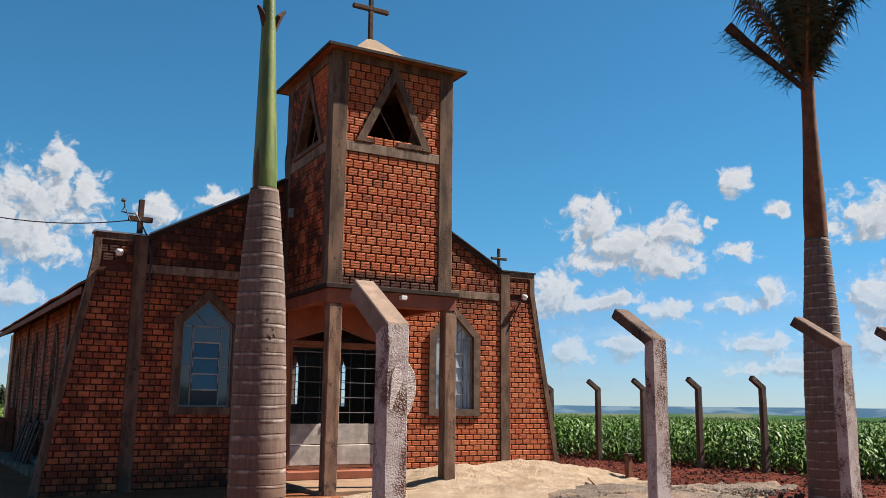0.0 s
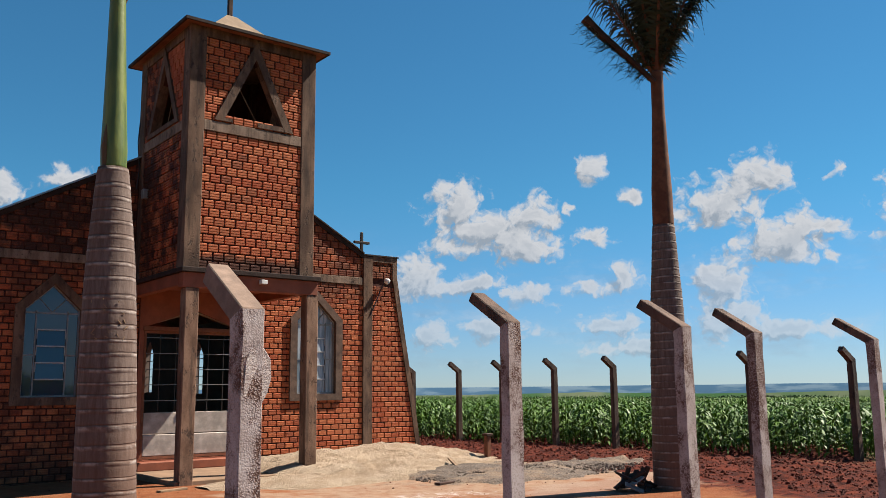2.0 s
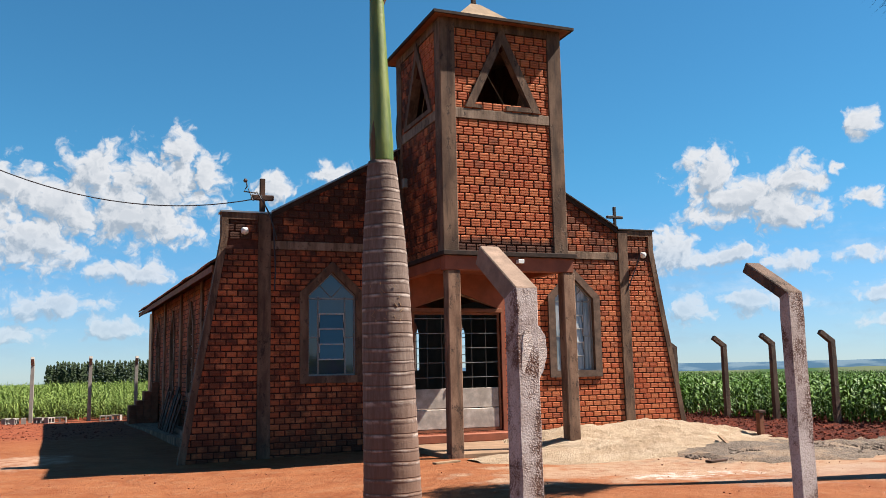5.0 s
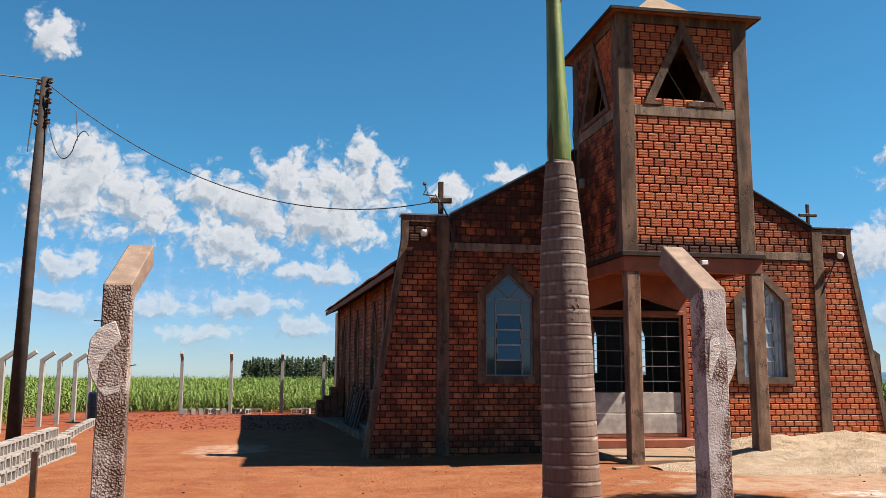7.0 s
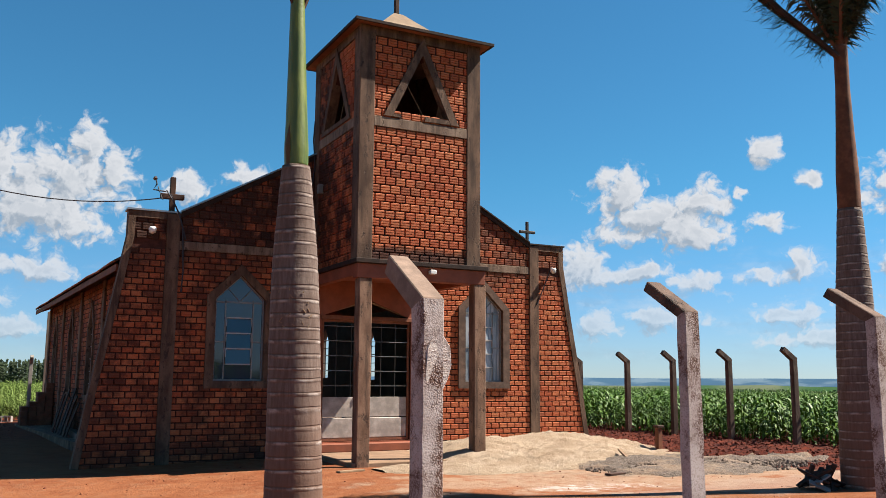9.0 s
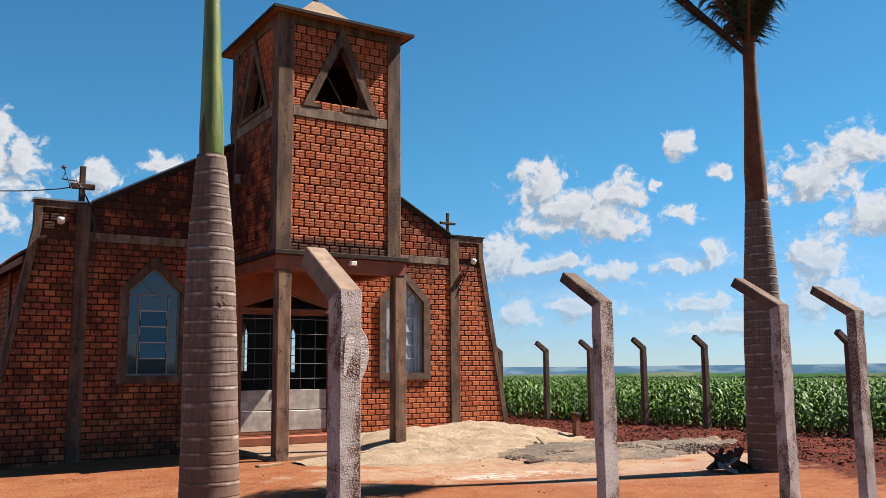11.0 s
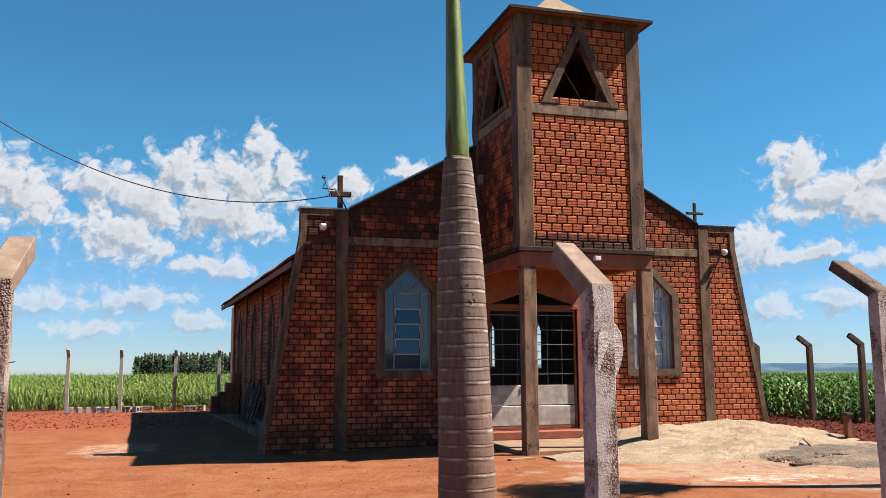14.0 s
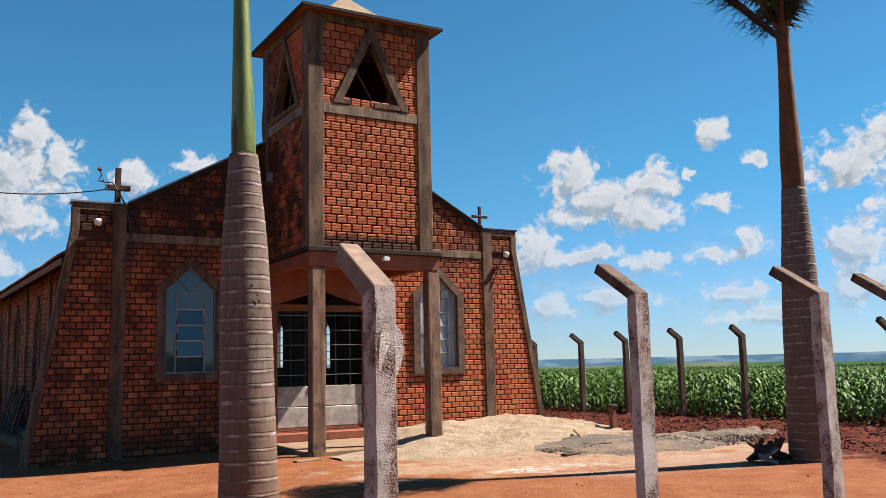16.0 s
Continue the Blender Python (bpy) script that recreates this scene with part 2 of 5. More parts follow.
def paint_palm(n, p):
    x, y, z = n.split(p)
    uneven = n.noise(n.xyz(0.0, 0.0, z), 1.1, 3.0, 0.6)
    tilt = n.noise(n.vec("MULTIPLY", p, (1.0, 1.0, 0.6)), 2.2, 3.0, 0.5)
    turn = n.math("ADD", n.math("MULTIPLY", z, 8.2), n.math("ADD", n.math("MULTIPLY", uneven, 3.0), n.math("MULTIPLY", tilt, 0.32)))
    rings = n.math("FRACT", turn)
    edge = n.math("MULTIPLY", n.ramp(rings, 0.70, 0.86), n.ramp(rings, 0.99, 0.93))
    under = n.math("MULTIPLY", n.ramp(rings, 0.0, 0.02), n.ramp(rings, 0.10, 0.04))
    streak = n.noise(n.vec("MULTIPLY", p, (14.0, 14.0, 1.6)), 2.4, 6.0, 0.65)
    fine = n.noise(p, 60.0, 5.0, 0.65)
    blotch = n.noise(p, 2.0, 5.0, 0.62)
    col = n.mix(n.ramp(streak, 0.25, 0.78), (0.165, 0.115, 0.094), (0.31, 0.245, 0.212))
    col = n.mix(n.ramp(blotch, 0.44, 0.70, 0.0, 0.6), col, (0.155, 0.092, 0.066))
    col = n.mix(n.ramp(fine, 0.52, 0.75, 0.0, 0.35), col, (0.085, 0.056, 0.045))
    col = n.mix(n.math("MULTIPLY", under, 0.45), col, (0.10, 0.07, 0.055))
    col = n.mix(n.ramp(n.math("ADD", z, n.math("MULTIPLY", blotch, 1.2)), 2.3, 1.0, 0.0, 0.6), col, (0.23, 0.125, 0.080))
    fade = n.ramp(n.noise(n.vec("MULTIPLY", p, (2.0, 2.0, 2.6)), 3.0, 5.0, 0.65), 0.42, 0.66, 0.04, 0.75)
    col = n.mix(n.math("MULTIPLY", edge, fade), col, (0.66, 0.60, 0.55))
    return col, n.math("ADD", n.math("ADD", n.math("MULTIPLY", edge, 0.35), n.math("MULTIPLY", under, -0.3)), n.math("ADD", n.math("MULTIPLY", streak, 0.2), n.math("MULTIPLY", fine, 0.25)))


def paint_ground(n, p):
    x, y, z = n.split(p)
    wob = n.noise(p, 0.35, 6.0, 0.62)
    wob2 = n.noise(p, 1.4, 6.0, 0.62)
    fine = n.noise(p, 24.0, 6.0, 0.7)
    mid = n.noise(p, 4.0, 6.0, 0.65)
    soil = n.mix(n.ramp(wob2, 0.3, 0.7), (0.28, 0.092, 0.038), (0.375, 0.148, 0.066))
    soil = n.mix(n.ramp(mid, 0.45, 0.75, 0.0, 0.55), soil, (0.39, 0.21, 0.118))

    def spot(cx, cy, rx, ry, lo=1.25, hi=0.85):
        d = n.vec("LENGTH", n.vec("MULTIPLY", n.vec("SUBTRACT", p, (cx, cy, 0.0)), (1 / rx, 1 / ry, 0.0)))
        return n.ramp(n.math("ADD", d, n.math("MULTIPLY", n.math("SUBTRACT", n.math("ADD", wob2, wob), 1.0), 1.5)), lo, hi)

    col = n.mix(n.math("MULTIPLY", spot(2.6, -5.2, 3.6, 1.5), n.ramp(mid, 0.3, 0.6, 0.35, 0.85)), soil, (0.50, 0.37, 0.265))
    col = n.mix(n.math("MULTIPLY", spot(4.0, -7.2, 2.8, 0.8), 0.6), col, (0.47, 0.355, 0.28))
    lime = n.math("MULTIPLY", spot(0.95, -6.1, 1.1, 0.45, 1.1, 0.7), n.ramp(n.noise(p, 5.0, 6.0, 0.7), 0.47, 0.60))
    col = n.mix(n.math("MULTIPLY", lime, 0.7), col, (0.82, 0.80, 0.78))
    screed = n.math("MULTIPLY", spot(-7.9, 2.1, 0.7, 1.3, 1.3, 0.7), n.ramp(mid, 0.35, 0.6, 0.1, 0.6))
    col = n.mix(screed, col, (0.62, 0.47, 0.36))
    grit = n.mix(n.ramp(fine, 0.42, 0.6), (0.14, 0.108, 0.086), (0.40, 0.335, 0.275))
    col = n.mix(n.math("MULTIPLY", spot(5.0, -4.5, 2.6, 0.95), 0.9), col, grit)
    # tilled dark red strip along the eastern and northern fences
    red = n.mix(n.ramp(n.noise(p, 7.0, 7.0, 0.7), 0.36, 0.64), (0.042, 0.009, 0.005), (0.185, 0.037, 0.016))
    edge = n.math("ADD", n.math("ADD", x, n.math("MULTIPLY", n.math("MAXIMUM", n.math("SUBTRACT", -6.2, y), 0.0), 0.42)), n.math("MULTIPLY", n.math("SUBTRACT", n.math("ADD", wob, wob2), 1.0), 2.4))
    col = n.mix(n.ramp(edge, 5.1, 5.7), col, red)
    col = n.mix(n.math("MULTIPLY", spot(11.6, -8.3, 2.4, 1.0), 0.8), col, (0.33, 0.235, 0.125))
    north = n.math("ADD", y, n.math("MULTIPLY", n.math("SUBTRACT", wob2, 0.5), 5.0))
    col = n.mix(n.ramp(north, 5.5, 8.5, 0.0, 0.8), col, n.mix(n.ramp(mid, 0.3, 0.7), (0.20, 0.050, 0.026), (0.40, 0.115, 0.060)))
    green = n.mix(n.ramp(n.noise(p, 0.02, 5.0), 0.35, 0.65), (0.07, 0.14, 0.022), (0.17, 0.25, 0.06))
    field = n.math("MAXIMUM", n.math("MAXIMUM", n.ramp(x, 14.0, 18.0), n.ramp(y, 18.0, 21.0)), n.ramp(y, -24.0, -28.0))
    col = n.mix(field, col, green)
    pebble = n.ramp(n.noise(p, 60.0, 3.0), 0.66, 0.72)
    col = n.mix(n.math("MULTIPLY", pebble, 0.3), col, (0.24, 0.10, 0.06))
    return col, n.math("ADD", n.math("MULTIPLY", fine, 0.35), mid)


def paint_leaf(a, b):
    def paint(n, p):
        r = per_piece(n)
        v = n.noise(p, 3.0, 3.0)
        return n.mix(n.math("ADD", n.math("MULTIPLY", r, 0.6), n.math("MULTIPLY", v, 0.4)), a, b), v
    return paint


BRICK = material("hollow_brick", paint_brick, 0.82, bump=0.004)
MORTAR = material("raked_mortar", paint_plain((0.150, 0.052, 0.034), 0.5, 9.0), 0.95, bump=0.006)
CONCRETE = material("weathered_concrete", paint_concrete, 0.9, bump=0.005)
SURROUND = material("pale_concrete_surround", paint_plain((0.26, 0.172, 0.127), 0.5, 6.0), 0.9, bump=0.004)
TOWERCON = material("blackened_concrete", lambda n, p: paint_concrete(n, p, (0.30, 0.19, 0.125), (0.12, 0.068, 0.043)), 0.9, bump=0.006)
BAND = material("concrete_band", lambda n, p: paint_concrete(n, p, (0.46, 0.34, 0.25), (0.22, 0.15, 0.105)), 0.9, bump=0.008)
POST = material("rough_cast_concrete", paint_post, 0.92, bump=0.0035)
POST_OLD = material("crumbling_cast_concrete", lambda n, p: paint_post(n, p, (0.36, 0.28, 0.24), (0.60, 0.52, 0.48), 0.43), 0.92, bump=0.012)
POST_ARM = material("smooth_tan_concrete", paint_plain((0.44, 0.315, 0.24), 0.62, 9.0), 0.9, bump=0.004)
PATCH = material("trowelled_mortar", lambda n, p: paint_plain((0.84, 0.76, 0.72), 0.75, 14.0)(n, n.vec("MULTIPLY", p, (0.6, 0.6, 2.2))), 0.92, bump=0.016)
# east posts and plain arms: the brown of shaded west faces as base colour
POST_SHADED = material("shaded_brown_concrete", lambda n, p: paint_concrete(n, p, (0.26, 0.17, 0.125), (0.13, 0.082, 0.06)), 0.9, bump=0.008)
POST_PALE = material("pale_cast_concrete", paint_plain((0.55, 0.52, 0.48), 0.75, 5.0), 0.9, bump=0.004)
REDPAINT = material("brick_red_paint", paint_plain((0.46, 0.145, 0.075), 0.70, 3.0), 0.7, bump=0.003)
ROOFCAP = material("mortar_cap", paint_plain((0.42, 0.31, 0.21), 0.7, 4.0), 0.9, bump=0.01)
SLAB_EDGE = material("stained_slab", paint_plain((0.075, 0.045, 0.034), 0.45, 7.0), 0.9, bump=0.006)
SOFFIT = material("wood_soffit", paint_plain((0.42, 0.165, 0.085), 0.6, 5.0), 0.8, bump=0.004)
TILE = material("clay_roof_tile", paint_plain((0.42, 0.16, 0.09), 0.55, 4.0), 0.85, bump=0.006)
CAPSHEET = material("zinc_flashing", paint_plain((0.62, 0.64, 0.68), 0.8, 3.0), 0.4, 0.7)
FRAME = material("grey_steel", paint_plain((0.42, 0.45, 0.46), 0.75, 8.0), 0.5, 0.2)
WHITEBAR = material("white_enamel", paint_plain((0.75, 0.75, 0.74), 0.85, 10.0), 0.45)
DARKSTEEL = material("dark_steel", paint_plain((0.09, 0.075, 0.065), 0.6, 10.0), 0.55, 0.4)
PANEL = material("worn_white_panel", paint_plain((0.82, 0.75, 0.68), 0.55, 4.0), 0.75, bump=0.002)
GLASS = material("window_glass", lambda n, p: ((0.020, 0.033, 0.055), None), 0.04, spec=0.75)
# pale streaks paint a bright sky reflection into the right window's glass
GLASS_LIT = material("skylit_glass", lambda n, p: (n.mix(n.ramp(n.noise(n.vec("MULTIPLY", p, (14.0, 14.0, 0.8)), 1.0, 4.0, 0.6), 0.40, 0.62), (0.24, 0.32, 0.38), (0.62, 0.70, 0.76)), n.noise(p, 90.0, 2.0)), 0.25, bump=0.002, spec=0.7)
INSIDE = material("inside_plaster", paint_plain((0.34, 0.26, 0.21), 0.7, 2.0), 0.9)
PALM = material("ringed_palm_bark", paint_palm, 0.9, bump=0.012)
PALMGREEN = material("green_crownshaft", lambda n, p: (n.mix(n.ramp(n.noise(n.vec("MULTIPLY", p, (9.0, 9.0, 1.2)), 2.0, 4.0), 0.35, 0.7), (0.10, 0.165, 0.010), (0.25, 0.32, 0.030)), n.noise(p, 30.0)), 0.45, bump=0.002, spec=0.5)
PALMBROWN = material("dry_crownshaft", paint_plain((0.34, 0.135, 0.060), 0.5, 5.0), 0.8, bump=0.005)
FROND = material("frond_leaflet", paint_leaf((0.018, 0.028, 0.010), (0.075, 0.085, 0.030)), 0.55)
DRYFROND = material("dry_frond", paint_leaf((0.10, 0.06, 0.03), (0.24, 0.17, 0.09)), 0.8)
CORN = material("corn_leaf", paint_leaf((0.030, 0.095, 0.006), (0.165, 0.34, 0.024)), 0.55, spec=0.22)
WEED = material("weed_leaf", paint_leaf((0.10, 0.20, 0.030), (0.30, 0.41, 0.095)), 0.65, spec=0.2)
GROUND = material("red_earth", paint_ground, 0.95, bump=0.045, spec=0.1)
SAND = material("pale_sand", lambda n, p: (n.mix(n.ramp(n.noise(p, 2.2, 6.0, 0.65), 0.35, 0.7), (0.52, 0.40, 0.28), (0.68, 0.56, 0.42)), n.math("ADD", n.noise(p, 14.0, 6.0, 0.7), n.noise(p, 90.0, 3.0))), 0.95, bump=0.03, spec=0.1)
GRAVEL = material("crushed_stone", lambda n, p: (n.mix(n.ramp(n.noise(p, 1.6, 5.0, 0.7), 0.45, 0.62), n.mix(n.ramp(n.noise(p, 42.0, 4.0, 0.7), 0.35, 0.65), (0.08, 0.064, 0.052), (0.34, 0.275, 0.22)), n.mix(n.ramp(n.noise(p, 30.0, 4.0, 0.7), 0.4, 0.6), (0.30, 0.20, 0.13), (0.46, 0.36, 0.27))), n.noise(p, 45.0, 4.0, 0.7)), 0.95, bump=0.03)
STONE = material("loose_stone", lambda n, p: (n.mix(per_piece(n), (0.11, 0.085, 0.068), (0.36, 0.29, 0.235)), n.noise(p, 50.0)), 0.9, bump=0.004)
CLOD = material("red_clod", lambda n, p: (n.mix(per_piece(n), (0.085, 0.017, 0.008), (0.25, 0.052, 0.023)), n.noise(p, 30.0)), 0.95, bump=0.006)
SANDY = material("sandy_screed", paint_plain((0.44, 0.29, 0.185), 0.7, 3.0), 0.92, bump=0.006)
WOOD = material("raw_wood", paint_plain((0.48, 0.33, 0.20), 0.6, 7.0), 0.8, bump=0.003)
DARKWOOD = material("old_dark_wood", paint_plain((0.13, 0.065, 0.04), 0.5, 7.0), 0.85, bump=0.004)
POLEWOOD = material("tarred_pole", paint_plain((0.075, 0.055, 0.045), 0.5, 5.0), 0.85, bump=0.004)
BLOCK = material("grey_block", paint_plain((0.50, 0.48, 0.45), 0.75, 8.0), 0.92, bump=0.005)
CABLE = material("black_cable", lambda n, p: ((0.03, 0.03, 0.035), None), 0.6)
PORCELAIN = material("dark_porcelain", lambda n, p: ((0.05, 0.03, 0.025), None), 0.3, spec=0.6)
WHITE = material("white_plastic", lambda n, p: ((0.6, 0.585, 0.555), None), 0.4)
# distance haze is painted into the hills' blue and the fields' pale green
HAZEBLUE = material("far_hills", lambda n, p: (n.mix(n.ramp(n.noise(n.vec("MULTIPLY", p, (1.0, 1.0, 6.0)), 0.006, 6.0), 0.42, 0.58), (0.075, 0.165, 0.275), (0.17, 0.275, 0.375)), None), 1.0, spec=0.0)
FARGREEN = material("far_woods", lambda n, p: (n.mix(per_piece(n), (0.016, 0.032, 0.016), (0.05, 0.085, 0.03)), n.noise(p, 0.6)), 0.9)
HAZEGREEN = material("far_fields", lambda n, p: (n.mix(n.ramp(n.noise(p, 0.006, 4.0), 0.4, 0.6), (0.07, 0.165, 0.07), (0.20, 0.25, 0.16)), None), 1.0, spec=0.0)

# ---------------------------------------------------------------- mesh tools


def part(name, bm, mat, parent=None, label="", smooth=False):
    me = bpy.data.meshes.new(name)
    bm.to_mesh(me)
    bm.free()
    me.materials.append(mat)
    if smooth:
        me.polygons.foreach_set("use_smooth", [True] * len(me.polygons))
    ob = new(name, me)
    ob.parent = parent
    return tagged(ob, label)


def mesh_of(name, verts, faces, mat, parent=None, label="", smooth=False):
    me = bpy.data.meshes.new(name)
    me.from_pydata([tuple(v) for v in verts], [], [tuple(f) for f in faces])
    me.update()
    me.materials.append(mat)
    if smooth:
        me.polygons.foreach_set("use_smooth", [True] * len(me.polygons))
    ob = new(name, me)
    ob.parent = parent
    return tagged(ob, label)


def thing(name, label, category, group="", at=None, kind=""):
    ob = new(name)
    if at is not None:
        ob.matrix_world = at
    return tagged(ob, label, category, group, kind)


def box(bm, x0, x1, y0, y1, z0, z1, bevel=0.0, m=None):
    r = bmesh.ops.create_cube(bm, size=1.0, matrix=Matrix.Translation(((x0 + x1) / 2, (y0 + y1) / 2, (z0 + z1) / 2)) @ Matrix.Diagonal((x1 - x0, y1 - y0, z1 - z0, 1)))
    vs = r["verts"]
    if bevel:
        es = list({e for v in vs for e in v.link_edges})
        out = bmesh.ops.bevel(bm, geom=es, offset=bevel, segments=1, affect="EDGES", clamp_overlap=True)
        vs = list({v for f in out["faces"] for v in f.verts} | {v for v in vs if v.is_valid})
    if m is not None:
        bmesh.ops.transform(bm, matrix=m, verts=vs)
    return vs


def slab(x0, x1, y0, y1, z0, z1, bevel=0.0):
    bm = bmesh.new()
    box(bm, x0, x1, y0, y1, z0, z1, bevel)
    return bm


def prism(points, a, b, axis="y", bm=None):
    """A plane outline of (u, v), drawn out from a to b along y (u, v = x, z) or x (u, v = y, z)."""
    bm = bm or bmesh.new()
    put = (lambda u, v, w: (u, w, v)) if axis == "y" else (lambda u, v, w: (w, u, v))
    lo = [bm.verts.new(put(u, v, a)) for u, v in points]
    hi = [bm.verts.new(put(u, v, b)) for u, v in points]
    k = len(points)
    bm.faces.new(lo)
    bm.faces.new(hi[::-1])
    for i in range(k):
        bm.faces.new((lo[i], hi[i], hi[(i + 1) % k], lo[(i + 1) % k]))
    bmesh.ops.recalc_face_normals(bm, faces=bm.faces)
    return bm


def frame_prism(outer, inner, a, b, axis="y"):
    """A ring between two outlines with as many points each."""
    bm = bmesh.new()
    put = (lambda u, v, w: (u, w, v)) if axis == "y" else (lambda u, v, w: (w, u, v))
    rings = [[bm.verts.new(put(u, v, w)) for u, v in pts] for pts in (outer, inner) for w in (a, b)]
    oa, ob_, ia, ib = rings
    k = len(outer)
    for i in range(k):
        j = (i + 1) % k
        for q in ((oa[i], oa[j], ia[j], ia[i]), (ob_[i], ib[i], ib[j], ob_[j]), (oa[i], ob_[i], ob_[j], oa[j]), (ia[i], ia[j], ib[j], ib[i])):
            bm.faces.new(q)
    bmesh.ops.recalc_face_normals(bm, faces=bm.faces)
    return bm


def tube(points, radius, sides=6, cap=True, bm=None):
    """A tube along points; radius is one number or one for each point."""
    bm = bm or bmesh.new()
    pts = [Vector(p) for p in points]
    rad = radius if isinstance(radius, (list, tuple)) else [radius] * len(pts)
    loops = []
    for i, p in enumerate(pts):
        d = (pts[min(i + 1, len(pts) - 1)] - pts[max(i - 1, 0)]).normalized()
        u = d.cross(Vector((0.31, 0.95, 0.02)))
        u = u.normalized() if u.length > 1e-3 else d.orthogonal().normalized()
        v = d.cross(u)
        loops.append([bm.verts.new(p + (u * math.cos(k * math.tau / sides) + v * math.sin(k * math.tau / sides)) * rad[i]) for k in range(sides)])
    for a, b in zip(loops, loops[1:]):
        for k in range(sides):
            bm.faces.new((a[k], a[(k + 1) % sides], b[(k + 1) % sides], b[k]))
    if cap:
        bm.faces.new(loops[0][::-1])
        bm.faces.new(loops[-1])
    return bm


def hang(a, b, sag, k=14):
    a, b = Vector(a), Vector(b)
    return [a.lerp(b, i / k) - Vector((0, 0, sag * 4 * (i / k) * (1 - i / k))) for i in range(k + 1)]

# ---------------------------------------------------------------- ground and distance


def swell(x, y):
    """Height of the yard: nearly level, a little uneven, with a low bank of tilled soil by the eastern fence."""
    far = max(0.0, 1.0 - math.hypot(x, y) / 60.0)
    z = 0.05 * far * noise.noise(Vector((x * 0.35, y * 0.35, 0.3)))
    d = x + 0.42 * max(0.0, -6.2 - y)
    if d > 5.0 and x < 22:
        z += far * min(1.0, (d - 5.0) / 2.0) * (0.05 + 0.12 * max(0.0, noise.noise(Vector((x * 0.8, y * 0.8, 5.0)))) + 0.07 * abs(noise.noise(Vector((x * 1.9, y * 1.9, 2.0)))) + 0.10 * noise.noise(Vector((x * 3.9, y * 3.9, 9.0))))
    r = math.hypot(x, y)
    if r > 62:
        z -= min(40.0, (r - 62) * 0.012)
    t = min(1.0, max(0.0, (-0.5 - x) / 5.0)) * min(1.0, max(0.0, (9.0 - y) / 6.0))
    return z - 0.02 - 0.13 * far * t * t * (3 - 2 * t)


def build_ground():
    def axis(lo, hi, step, reach):
        inner = list(np.arange(lo, hi + 1e-6, step))
        grow, outs = step, [hi]
        while outs[-1] < reach:
            grow *= 1.35
            outs.append(outs[-1] + grow)
        ins, grow = [lo], step
        while ins[-1] > -reach:
            grow *= 1.35
            ins.append(ins[-1] - grow)
        return ins[:0:-1] + inner + outs[1:]
    xs, ys = axis(-14, 13, 0.13, 4500), axis(-13, 16, 0.13, 4500)
    verts = [(x, y, swell(x, y)) for y in ys for x in xs]
    w = len(xs)
    faces = [(j * w + i, j * w + i + 1, (j + 1) * w + i + 1, (j + 1) * w + i) for j in range(len(ys) - 1) for i in range(w - 1)]
    g = mesh_of("ground", verts, faces, GROUND, smooth=True)
    tagged(g, "bare red earth yard with sandy patches and tilled soil", "ground", kind="structure")


build_ground()


def ridge(name, dist, height, mat, label, a0=-40, a1=110, seed=0.0, base=-4.0):
    """A far range of hills as a thick bank on an arc about the yard."""
    verts, faces, k = [], [], 150
    for i in range(k + 1):
        a = radians(a0 + (a1 - a0) * i / k)
        h = height * (0.72 + 0.4 * noise.noise(Vector((i * 0.06, seed, 0))) + 0.12 * noise.noise(Vector((i * 0.3, seed, 3))))
        for r, z in ((dist, base), (dist * 1.03, h * 0.75), (dist * 1.08, h), (dist * 1.25, base)):
            verts.append((-6.7 + r * math.sin(a), -16 + r * math.cos(a), z))
    for i in range(k):
        for j in range(3):
            faces.append((i * 4 + j, (i + 1) * 4 + j, (i + 1) * 4 + j + 1, i * 4 + j + 1))
    tagged(mesh_of(name, verts, faces, mat, smooth=True), label, "backdrop", kind="structure")


ridge("backdrop", 3300, 11, HAZEBLUE, "low blue hills along the horizon", 15, 110, seed=1.7, base=-60.0)
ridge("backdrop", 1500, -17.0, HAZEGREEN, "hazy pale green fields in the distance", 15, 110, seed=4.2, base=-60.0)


def leaf_strip(rng, base, yaw, length, width, rise, droop, verts, faces, segs=4):
    d = np.array([math.cos(yaw), math.sin(yaw), 0.0])
    s = np.array([-math.sin(yaw), math.cos(yaw), 0.0])
    i0 = len(verts)
    for k in range(segs + 1):
        t = k / segs
        p = base + d * length * (t * (1 - 0.25 * t)) + np.array([0, 0, rise * t - droop * t * t])
        w = width * (0.55 + 1.2 * t) * (1 - t) ** 0.6 if k < segs else 0.002
        w = max(w, 0.003)
        verts.append(p - s * w + np.array([0, 0, 0.25 * w]))
        verts.append(p + s * w)
    for k in range(segs):
        a = i0 + 2 * k
        faces.append((a, a + 1, a + 3, a + 2))


